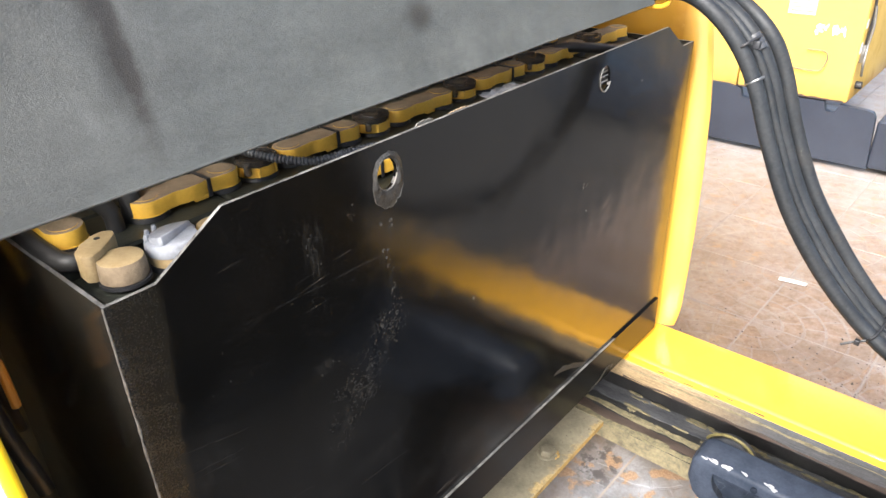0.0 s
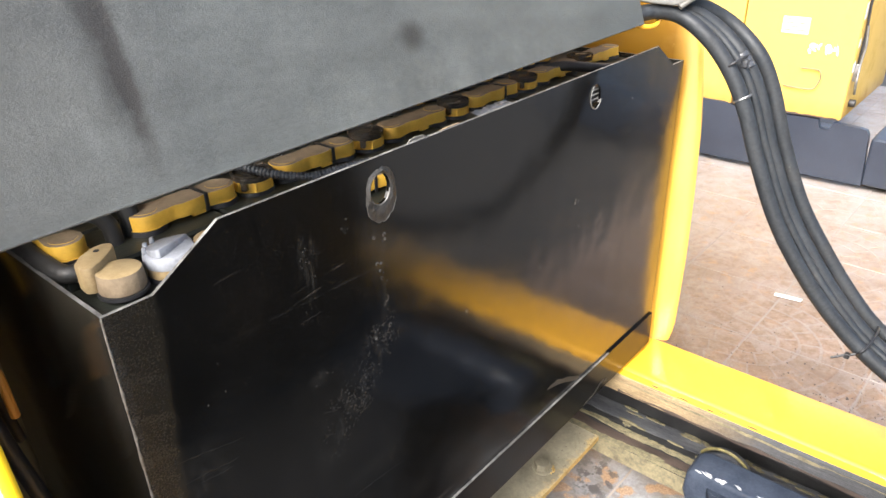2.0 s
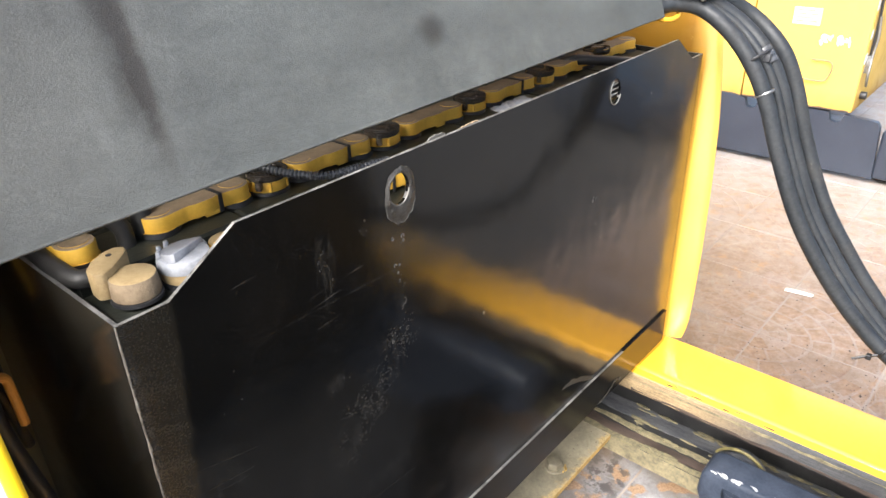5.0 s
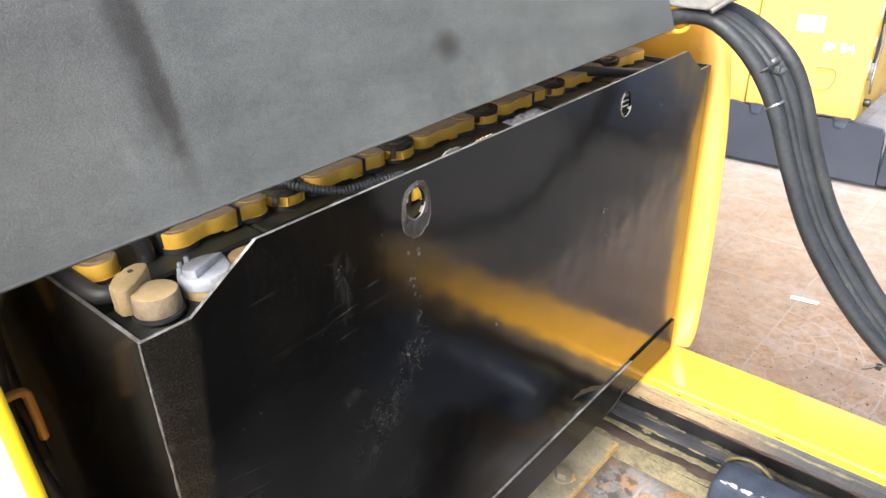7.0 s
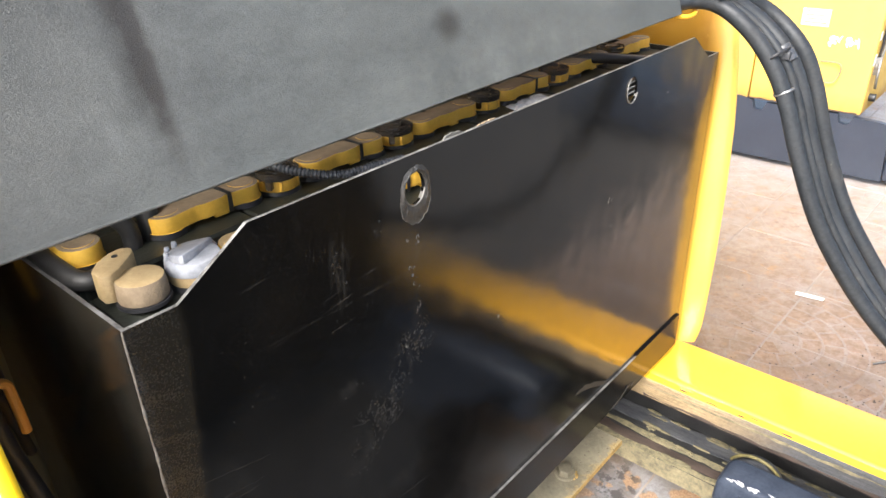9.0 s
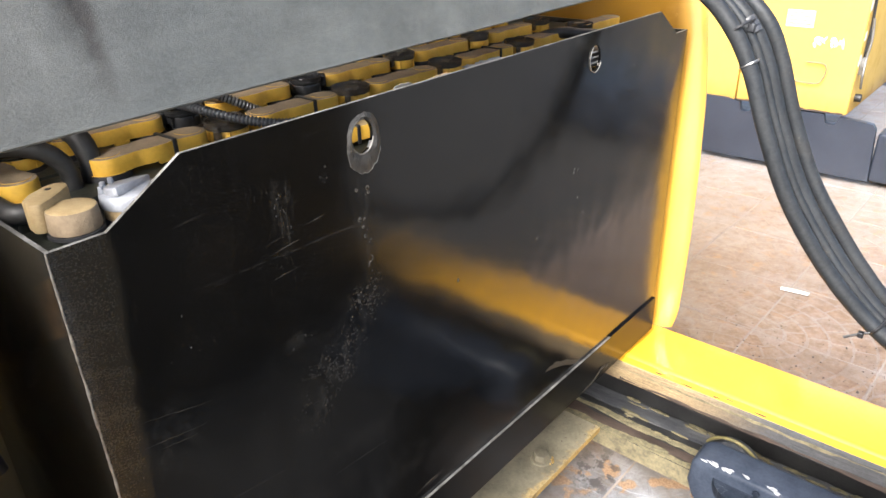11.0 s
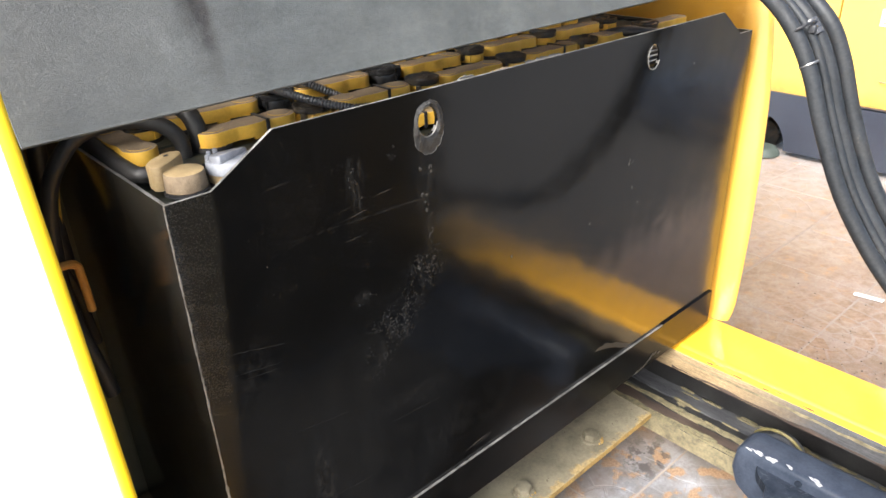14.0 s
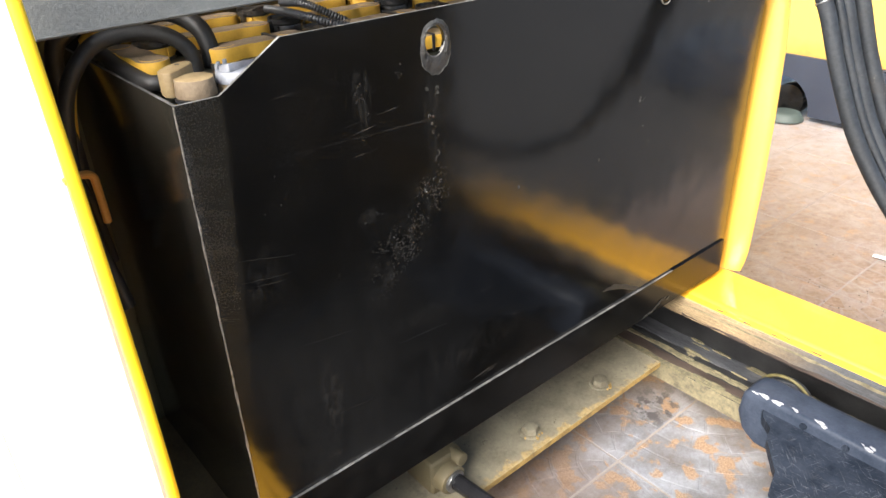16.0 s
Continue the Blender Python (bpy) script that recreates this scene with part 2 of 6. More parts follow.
    for place, size, depth in (((0.92, 0, 0.745), (0.035, 1, 0.028), 0.12), ((0.66, 0, 0.86), (0.09, 1, 0.05), 0.10), ((0.83, 0, 0.80), (0.05, 1, 0.09), -0.08), ((0.15, 0, 0.97), (0.03, 1, 0.03), 0.05), ((0.99, 0, 0.985), (0.06, 1, 0.03), 0.16), ((0.884, 0, 0.824), (0.025, 1, 0.02), 0.10)):
        low = sums(nt, "ADD", low, sums(nt, "MULTIPLY", blob(nt, vec, place, size), depth))
    wavy = sums(nt, "MULTIPLY", noise_at(nt, coords(nt, (1, 1, 0.6)), 7.0, 2.0), ramp(nt, axes.outputs["X"], (0.5, 0.0), (0.8, 0.65)))
    low = sums(nt, "ADD", low, wavy)
    bump(nt, b, sums(nt, "ADD", sums(nt, "MULTIPLY", fine, 0.012), low), 0.15, 0.016)
    return m


def hose_rubber(name, dust):
    """Wrapped hose rubber: faint cloth marks round it, rubbed bands along it and dust that settled on top."""
    m, nt, b = material(name)
    vec = coords(nt)
    wrap = noise_at(nt, coords(nt, (25, 160, 160)), 1.0, 3.0, 0.6)
    rub = noise_at(nt, coords(nt, (60, 9, 9)), 1.0, 6.0, 0.65)
    spots = ramp(nt, noise_at(nt, vec, 190.0, 4.0, 0.7), (0.60, 0.0), (0.70, 1.0))
    col = ramp(nt, sums(nt, "ADD", sums(nt, "MULTIPLY", rub, 0.6), sums(nt, "MULTIPLY", wrap, 0.4)), (0.36, (0.0085, 0.0100, 0.0120)), (0.64, (0.025, 0.0285, 0.033)))
    lift = ramp(nt, noise_at(nt, vec, 26.0, 7.0, 0.68), (0.46, 0.0), (0.64, 1.0))
    col = mix(nt, sums(nt, "MULTIPLY", lift, dust * 0.55), col, (0.055, 0.050, 0.043))
    col = mix(nt, sums(nt, "MULTIPLY", mix(nt, 1.0, spots, lift, "MULTIPLY"), dust), col, (0.14, 0.125, 0.105))
    nt.links.new(col, b.inputs["Base Color"])
    nt.links.new(ramp(nt, lift, (0.0, 0.52), (1.0, 0.75)), b.inputs["Roughness"])
    b.inputs["Specular IOR Level"].default_value = 0.32
    bump(nt, b, sums(nt, "ADD", wrap, sums(nt, "MULTIPLY", rub, 0.4)), 0.16, 0.0012)
    return m


def rubbed_flange():
    """Flange rubbed by the carriage: bare streaks along it, tan near the battery, greasy dark further out."""
    m, nt, b = material("rubbed_flange")
    vec = coords(nt)
    axes = nt.nodes.new("ShaderNodeSeparateXYZ")
    nt.links.new(vec, axes.inputs[0])
    streak = noise_at(nt, coords(nt, (60, 3, 190)), 5.0, 6.0, 0.7)
    grain = noise_at(nt, vec, 150.0, 4.0, 0.7)
    tone = sums(nt, "ADD", sums(nt, "MULTIPLY", streak, 0.75), sums(nt, "MULTIPLY", grain, 0.25))
    tan = ramp(nt, tone, (0.32, (0.050, 0.034, 0.022)), (0.50, (0.215, 0.155, 0.085)), (0.66, (0.40, 0.305, 0.170)))
    dark = ramp(nt, tone, (0.34, (0.014, 0.015, 0.018)), (0.64, (0.085, 0.085, 0.088)))
    reach = sums(nt, "ADD", sums(nt, "MULTIPLY", axes.outputs["Y"], -2.2), sums(nt, "MULTIPLY", sums(nt, "SUBTRACT", streak, 0.5), 0.7))
    nt.links.new(mix(nt, ramp(nt, reach, (0.32, 0.0), (0.72, 1.0)), tan, dark), b.inputs["Base Color"])
    nt.links.new(ramp(nt, tone, (0.3, 0.42), (0.7, 0.62)), b.inputs["Roughness"])
    bump(nt, b, tone, 0.4, 0.002)
    return m


def scratched_slate():
    """Dark slate paint, crossed by thin scratches in all directions."""
    m, nt, b = material("scratched_slate_paint")
    vec = coords(nt)
    tone = noise_at(nt, vec, 16.0, 7.0, 0.65)
    col = ramp(nt, tone, (0.35, (0.011, 0.0145, 0.0215)), (0.68, (0.030, 0.037, 0.051)))
    patch = ramp(nt, noise_at(nt, vec, 9.0, 4.0, 0.6), (0.38, 0.15), (0.60, 1.0))
    for k, (angle, stretch) in enumerate(((20, (30, 420, 1)), (75, (42, 520, 1)), (-40, (26, 380, 1)), (-78, (50, 560, 1)))):
        turn = nt.nodes.new("ShaderNodeVectorRotate")
        turn.rotation_type, turn.inputs["Angle"].default_value = "Z_AXIS", radians(angle)
        nt.links.new(vec, turn.inputs["Vector"])
        mp = nt.nodes.new("ShaderNodeMapping")
        mp.inputs["Scale"].default_value, mp.inputs["Location"].default_value = stretch, (k * 3.7, k * 1.9, 0)
        nt.links.new(turn.outputs["Vector"], mp.inputs["Vector"])
        line = ramp(nt, noise_at(nt, mp.outputs["Vector"], 1.0, 3.0, 0.55), (0.63, 0.0), (0.70, 1.0))
        col = mix(nt, sums(nt, "MULTIPLY", mix(nt, 1.0, line, patch, "MULTIPLY"), 0.38), col, (0.20, 0.21, 0.23))
    nt.links.new(col, b.inputs["Base Color"])
    nt.links.new(ramp(nt, tone, (0.35, 0.38), (0.65, 0.58)), b.inputs["Roughness"])
    b.inputs["Specular IOR Level"].default_value = 0.03
    bump(nt, b, noise_at(nt, vec, 240.0, 3.0, 0.6), 0.25, 0.002)
    return m


def bay_plate():
    """Olive plate paint under dust: grey oily blotches, and ochre showing through towards the worn front edge."""
    m, nt, b = material("dusty_bay_plate")
    vec = coords(nt)
    axes = nt.nodes.new("ShaderNodeSeparateXYZ")
    nt.links.new(vec, axes.inputs[0])
    cloud, grain = noise_at(nt, vec, 11.0, 8.0, 0.65), noise_at(nt, vec, 120.0, 5.0, 0.7)
    tone = sums(nt, "ADD", sums(nt, "MULTIPLY", cloud, 0.7), sums(nt, "MULTIPLY", grain, 0.3))
    col = ramp(nt, tone, (0.36, (0.135, 0.118, 0.082)), (0.50, (0.215, 0.190, 0.132)), (0.66, (0.300, 0.268, 0.188)))
    worn = sums(nt, "ADD", axes.outputs["Y"], sums(nt, "MULTIPLY", sums(nt, "SUBTRACT", noise_at(nt, vec, 34.0, 6.0, 0.65), 0.5), 0.09))
    col = mix(nt, ramp(nt, sums(nt, "MULTIPLY", worn, 10.0), (0.38, 0.9), (0.52, 0.0)), col, ramp(nt, grain, (0.35, (0.24, 0.165, 0.065)), (0.65, (0.46, 0.335, 0.150))))
    oily = ramp(nt, noise_at(nt, vec, 23.0, 5.0, 0.6), (0.60, 0.0), (0.70, 1.0))
    col = mix(nt, sums(nt, "MULTIPLY", oily, 0.55), col, (0.085, 0.075, 0.055))
    pits = ramp(nt, noise_at(nt, vec, 95.0, 2.0, 0.5), (0.70, 0.0), (0.74, 1.0))
    col = mix(nt, sums(nt, "MULTIPLY", pits, 0.7), col, (0.06, 0.045, 0.03))
    nt.links.new(col, b.inputs["Base Color"])
    nt.links.new(ramp(nt, tone, (0.35, 0.45), (0.65, 0.68)), b.inputs["Roughness"])
    bump(nt, b, sums(nt, "ADD", tone, sums(nt, "MULTIPLY", pits, -0.5)), 0.35, 0.002)
    return m


def vinyl():
    m, nt, b = material("grey_vinyl")
    vec = coords(nt)
    big = noise_at(nt, vec, 4.0, 8.0, 0.62)
    weave = noise_at(nt, coords(nt, (1, 1, 1)), 520.0, 4.0, 0.7)
    rub = noise_at(nt, coords(nt, (10, 10, 34)), 1.0, 6.0, 0.65)
    tone = sums(nt, "ADD", sums(nt, "MULTIPLY", big, 0.42), sums(nt, "ADD", sums(nt, "MULTIPLY", rub, 0.28), sums(nt, "MULTIPLY", weave, 0.30)))
    col = ramp(nt, tone, (0.36, (0.034, 0.0365, 0.0345)), (0.5, (0.060, 0.0640, 0.0605)), (0.64, (0.098, 0.1030, 0.0975)))
    wear = blob(nt, vec, (0.56, 0.02, 1.155), (0.30, 1, 0.045))
    wear = mix(nt, 1.0, wear, ramp(nt, noise_at(nt, vec, 38.0, 6.0, 0.7), (0.45, 0.0), (0.7, 1.0)), "MULTIPLY")
    col = mix(nt, sums(nt, "MULTIPLY", wear, 0.34), col, (0.17, 0.17, 0.16))
    crackle = ramp(nt, noise_at(nt, coords(nt, (1, 1, 1.5)), 85.0, 9.0, 0.78), (0.40, 0.0), (0.62, 1.0))
    col = mix(nt, sums(nt, "MULTIPLY", crackle, 0.20), col, (0.118, 0.124, 0.119))
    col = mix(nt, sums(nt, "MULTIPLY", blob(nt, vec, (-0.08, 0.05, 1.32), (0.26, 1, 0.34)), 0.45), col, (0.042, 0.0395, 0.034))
    specks = ramp(nt, noise_at(nt, vec, 260.0, 2.0, 0.5), (0.69, 0.0), (0.75, 1.0))
    col = mix(nt, sums(nt, "MULTIPLY", specks, 0.35), col, (0.030, 0.026, 0.020))
    scuffs = ramp(nt, noise_at(nt, coords(nt, (30, 30, 6)), 1.0, 6.0, 0.7), (0.60, 0.0), (0.74, 1.0))
    col = mix(nt, sums(nt, "MULTIPLY", scuffs, 0.18), col, (0.15, 0.155, 0.150))
    # dark brown streak down the crease, and one round spot
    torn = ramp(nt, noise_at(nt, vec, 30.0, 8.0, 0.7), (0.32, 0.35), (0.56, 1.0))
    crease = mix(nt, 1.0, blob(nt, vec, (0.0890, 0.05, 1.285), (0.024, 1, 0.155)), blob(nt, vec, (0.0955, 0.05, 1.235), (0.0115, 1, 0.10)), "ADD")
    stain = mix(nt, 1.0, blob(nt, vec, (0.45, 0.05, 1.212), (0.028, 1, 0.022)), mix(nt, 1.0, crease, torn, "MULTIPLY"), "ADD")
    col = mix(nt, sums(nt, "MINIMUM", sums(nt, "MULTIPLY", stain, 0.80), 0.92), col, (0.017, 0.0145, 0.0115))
    nt.links.new(col, b.inputs["Base Color"])
    nt.links.new(ramp(nt, big, (0.3, 0.42), (0.7, 0.58)), b.inputs["Roughness"])
    bump(nt, b, sums(nt, "ADD", sums(nt, "MULTIPLY", weave, 0.7), sums(nt, "ADD", sums(nt, "MULTIPLY", rub, 0.8), sums(nt, "MULTIPLY", crackle, 0.5))), 0.42, 0.002)
    return m


def paving(name, joint=False):
    """Worn concrete setts: tan faces, some bare and some under a pale cement film; the joints stay filled."""
    m, nt, b = material(name)
    place = world_place(nt)
    rnd = nt.nodes.new("ShaderNodeObjectInfo").outputs["Random"]
    film = noise_at(nt, place, 6.5, 9.0, 0.68)
    grit = noise_at(nt, place, 150.0, 5.0, 0.75)
    mid = noise_at(nt, place, 28.0, 6.0, 0.65)
    soft = noise_at(nt, place, 55.0, 5.0, 0.6)
    # one value for each sett, from 0 (covered) to 1 (bare)
    isle = nt.nodes.new("ShaderNodeNewGeometry").outputs["Random Per Island"]
    pick = sums(nt, "FRACT", sums(nt, "ADD", sums(nt, "MULTIPLY", isle, 7.31), sums(nt, "MULTIPLY", rnd, 9.17)), 0.0)
    tan = ramp(nt, mid, (0.3, (0.115, 0.061, 0.034)), (0.52, (0.195, 0.118, 0.072)), (0.75, (0.265, 0.178, 0.118)))
    tan = mix(nt, ramp(nt, soft, (0.52, 0.0), (0.66, 0.55)), tan, (0.30, 0.215, 0.155))
    pale = ramp(nt, grit, (0.3, (0.200, 0.170, 0.152)), (0.7, (0.292, 0.257, 0.236)))
    spot = nt.nodes.new("ShaderNodeSeparateXYZ")
    nt.links.new(place, spot.inputs[0])
    # the slabs grow paler with distance from the truck
    away = ramp(nt, sums(nt, "DIVIDE", sums(nt, "SUBTRACT", spot.outputs["X"], 1.8), 2.2), (0.0, 0.0), (0.75, 1.0))
    pale = mix(nt, away, pale, ramp(nt, grit, (0.3, (0.225, 0.200, 0.182)), (0.7, (0.32, 0.293, 0.270))))
    if joint:
        cover = sums(nt, "ADD", sums(nt, "MULTIPLY", film, 0.5), sums(nt, "ADD", sums(nt, "MULTIPLY", mid, 0.25), 0.105))
    else:
        cover = sums(nt, "ADD", sums(nt, "MULTIPLY", film, 0.60), sums(nt, "ADD", sums(nt, "MULTIPLY", mid, 0.30), sums(nt, "MULTIPLY", sums(nt, "SUBTRACT", 0.5, pick), 0.05)))
    cover = sums(nt, "ADD", cover, sums(nt, "MULTIPLY", away, 0.12))
    swept = blob(nt, place, (1.90, -0.32, 0), (0.75, 0.55, 1))
    cover = sums(nt, "ADD", cover, sums(nt, "MULTIPLY", swept, 0.09 if joint else -0.05))
    col = mix(nt, ramp(nt, cover, (0.36, 0.12), (0.62, 0.88)), tan, pale)
    # broad worn zones: brown where it was walked on, lilac-grey where the film holds, with rusty blotches
    broad = noise_at(nt, place, 2.3, 5.0, 0.6)
    col = mix(nt, ramp(nt, broad, (0.50, 0.0), (0.66, 0.45)), col, (0.150, 0.098, 0.066))
    col = mix(nt, ramp(nt, noise_at(nt, place, 3.7, 7.0, 0.66), (0.54, 0.0), (0.68, 0.5)), col, (0.262, 0.228, 0.218))
    rusty = sums(nt, "MULTIPLY", ramp(nt, noise_at(nt, place, 21.0, 4.0, 0.55), (0.55, 0.0), (0.66, 0.6)), ramp(nt, broad, (0.38, 0.2), (0.56, 1.0)))
    col = mix(nt, rusty, col, (0.300, 0.178, 0.092))
    # a grey cement spill below the bay, with some setts worn bare
    veil = noise_at(nt, place, 10.0, 7.0, 0.62)
    grey = ramp(nt, sums(nt, "ADD", sums(nt, "MULTIPLY", grit, 0.22), sums(nt, "MULTIPLY", veil, 0.78)), (0.38, (0.120, 0.108, 0.104)), (0.50, (0.168, 0.170, 0.180)), (0.64, (0.275, 0.288, 0.312)))
    edge = sums(nt, "ADD", sums(nt, "MULTIPLY", film, 0.5), sums(nt, "MULTIPLY", mid, 0.5))
    spill = sums(nt, "MULTIPLY", blob(nt, place, (1.02, -0.14, 0), (0.52, 0.50, 1)), ramp(nt, edge, (0.34, 0.45), (0.44, 1.0)))
    worn_off = noise_at(nt, place, 17.0, 3.0, 0.5)
    bare = sums(nt, "ADD", worn_off, 0.0 if joint else sums(nt, "MULTIPLY", sums(nt, "SUBTRACT", pick, 0.5), 0.10))
    grey = mix(nt, ramp(nt, bare, (0.535, 0.0), (0.585, 0.85)), grey, ramp(nt, noise_at(nt, place, 210.0, 3.0, 0.6), (0.36, (0.200, 0.118, 0.066)), (0.62, (0.330, 0.222, 0.132))))
    col = mix(nt, spill, col, grey)
    stain = sums(nt, "MULTIPLY", ramp(nt, noise_at(nt, place, 4.6, 8.0, 0.7), (0.40, 0.0), (0.66, 1.0)), ramp(nt, noise_at(nt, place, 42.0, 6.0, 0.7), (0.34, 0.35), (0.62, 1.0)))
    col = mix(nt, sums(nt, "MULTIPLY", sums(nt, "MULTIPLY", stain, 0.62), swept), col, (0.092, 0.058, 0.038))
    smear = sums(nt, "MULTIPLY", ramp(nt, noise_at(nt, place, 9.0, 9.0, 0.72), (0.50, 0.0), (0.66, 1.0)), sums(nt, "MULTIPLY", sums(nt, "SUBTRACT", 1.0, spill), 0.5))
    col = mix(nt, smear, col, ramp(nt, grit, (0.3, (0.20, 0.175, 0.155)), (0.7, (0.30, 0.268, 0.240))))
    dirt = ramp(nt, noise_at(nt, place, 70.0, 4.0, 0.6), (0.60, 0.0), (0.68, 1.0))
    zone = mix(nt, 1.0, blob(nt, place, (1.75, -0.30, 0), (0.55, 0.5, 1)), ramp(nt, noise_at(nt, place, 13.0, 3.0), (0.4, 0.15), (0.6, 1.0)), "MULTIPLY")
    col = mix(nt, sums(nt, "MULTIPLY", mix(nt, 1.0, dirt, zone, "MULTIPLY"), 0.85), col, (0.06, 0.04, 0.03))
    oil = mix(nt, 1.0, blob(nt, place, (1.065, 0.035, 0), (0.13, 0.09, 1)), ramp(nt, noise_at(nt, place, 26.0, 4.0, 0.6), (0.50, 0.0), (0.56, 1.0)), "MULTIPLY")
    col = mix(nt, sums(nt, "MULTIPLY", oil, 0.85), col, (0.045, 0.043, 0.045))
    nt.links.new(col, b.inputs["Base Color"])
    nt.links.new(ramp(nt, film, (0.35, 0.62), (0.65, 0.42)), b.inputs["Roughness"])
    bump(nt, b, sums(nt, "ADD", sums(nt, "MULTIPLY", grit, 0.6), mid), 0.35, 0.003)
    return m


YELLOW = yellow_paint("yellow_paint", (0.86, 0.435, 0.026), (0.80, 0.405, 0.028), (0.40, 0.21, 0.03), 0.42, 0.7, 0.05)
YELLOW_GLOSS = yellow_paint("polished_yellow_inner_shade", (0.88, 0.485, 0.07), (0.86, 0.49, 0.09), (0.55, 0.34, 0.08), 0.40, 1.0, 0.24, 2.2, (0.27, 0.130, 0.009))
YELLOW_PALE = yellow_paint("lemon_yellow_paint", (0.80, 0.53, 0.014), (0.77, 0.50, 0.014), (0.45, 0.30, 0.03), 0.45, 0.08, 0.12)
YELLOW_FAR = yellow_paint("machine_yellow_paint", (0.62, 0.405, 0.080), (0.59, 0.395, 0.095), (0.30, 0.19, 0.06), 0.42, 0.2, foot=0.30)
CHIPPED = surface("chipped_yellow_edge", (0.06, 0.053, 0.036), (0.26, 0.222, 0.130), (0.5, 0.75), 0.0, 45.0, 160.0, 0.6)
DARK_BROWN = surface("dark_brown_inner_wall", (0.038, 0.027, 0.015), (0.165, 0.115, 0.05), (0.55, 0.8), 0.0, 16.0, 160.0, 0.3)
FLAKE = surface("flaking_olive_dirt", (0.060, 0.056, 0.038), (0.23, 0.195, 0.110), (0.6, 0.8), 0.0, 60.0, 200.0, 0.6)
MATT = surface("dull_black_paint", (0.0022, 0.0021, 0.0020), (0.0085, 0.0080, 0.0074), (0.15, 0.27), 0.0, 18.0, 160.0, 0.1, 0.0, (1, 1, 1), 0.2)
PLATE = bay_plate()
OCHRE = surface("chipped_ochre_paint", (0.16, 0.105, 0.04), (0.58, 0.38, 0.12), (0.5, 0.75), 0.0, 34.0, 190.0, 0.6)
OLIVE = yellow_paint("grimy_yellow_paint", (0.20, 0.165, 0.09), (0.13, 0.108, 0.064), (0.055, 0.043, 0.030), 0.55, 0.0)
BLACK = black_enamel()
STEEL = surface("bare_steel_edge", (0.015, 0.014, 0.013), (0.29, 0.28, 0.262), (0.4, 0.6), 0.4, 38.0, 400.0, 0.3)
BURNT = surface("scorched_steel", (0.002, 0.0018, 0.0016), (0.060, 0.057, 0.053), (0.25, 0.5), 0.3, 260.0, 600.0, 1.0)
SPATTER = surface("dried_spatter", (0.004, 0.0037, 0.0034), (0.027, 0.025, 0.022), (0.45, 0.65), 0.0, 160.0, 500.0, 0.2)
SCRATCH = surface("scratched_enamel", (0.004, 0.0037, 0.0033), (0.027, 0.025, 0.022), (0.4, 0.6), 0.0, 90.0, 400.0, 0.2)
DRIP = surface("dried_acid_rim", (0.018, 0.017, 0.015), (0.085, 0.08, 0.072), (0.4, 0.6), 0.0, 200.0, 600.0, 0.2)
PEELED = surface("scarred_enamel", (0.006, 0.0052, 0.004), (0.042, 0.036, 0.027), (0.5, 0.7), 0.0, 110.0, 400.0, 0.4)
WELD = surface("worn_weld_seam", (0.012, 0.0095, 0.007), (0.27, 0.245, 0.21), (0.4, 0.65), 0.2, 55.0, 300.0, 0.5)
WORN = rubbed_flange()
RUST = surface("rolled_rusty_steel", (0.032, 0.024, 0.02), (0.095, 0.068, 0.056), (0.45, 0.7), 0.2, 30.0, 220.0, 0.4, 0.0, (1, 0.3, 1))
RAIL_GREY = surface("greasy_rail_steel", (0.012, 0.017, 0.026), (0.14, 0.14, 0.145), (0.25, 0.5), 0.2, 16.0, 150.0, 0.4, 0.0, (3, 0.6, 3))
DARK_WEB = surface("greasy_black_web", (0.008, 0.008, 0.009), (0.03, 0.03, 0.03), (0.35, 0.6), 0.0, 18.0, 160.0, 0.3)
SLATE_FAR = surface("machine_slate_paint", (0.020, 0.0255, 0.038), (0.031, 0.038, 0.054), (0.28, 0.45), 0.0, 5.0, 180.0, 0.1, 0.1)
SLATE = surface("slate_blue_paint", (0.020, 0.0265, 0.040), (0.048, 0.058, 0.080), (0.28, 0.45), 0.0, 20.0, 180.0, 0.2, 0.0, (1, 1, 1), 0.13)
SLATE_WORN = scratched_slate()
RUBBER, RUBBER_DUSTY = hose_rubber("black_hose_rubber", 0.16), hose_rubber("dusty_hose_rubber", 0.42)
CABLE = surface("black_cable_rubber", (0.011, 0.0108, 0.0108), (0.034, 0.032, 0.030), (0.4, 0.6), 0.0, 30.0, 300.0, 0.2)
CONDUIT = surface("grey_conduit_plastic", (0.026, 0.028, 0.032), (0.065, 0.067, 0.074), (0.3, 0.45), 0.0, 40.0, 300.0, 0.1)
SHEET = surface("grey_rubber_sheet", (0.060, 0.058, 0.050), (0.15, 0.143, 0.128), (0.5, 0.7), 0.0, 12.0, 160.0, 0.3)
FITTING = surface("zinc_fitting", (0.154, 0.154, 0.154), (0.35, 0.35, 0.343), (0.3, 0.5), 0.8, 40.0, 300.0, 0.2)
CAP_YELLOW = surface("yellow_plastic", (0.62, 0.350, 0.040), (0.82, 0.490, 0.068), (0.4, 0.55), 0.0, 14.0, 220.0, 0.15)
ROD = surface("orange_rod_paint", (0.42, 0.17, 0.025), (0.58, 0.26, 0.05), (0.4, 0.55), 0.0, 14.0, 220.0, 0.15)
CAP_DUST = surface("dusty_yellow_plastic", (0.13, 0.092, 0.055), (0.27, 0.20, 0.125), (0.7, 0.9), 0.0, 40.0, 260.0, 0.45)
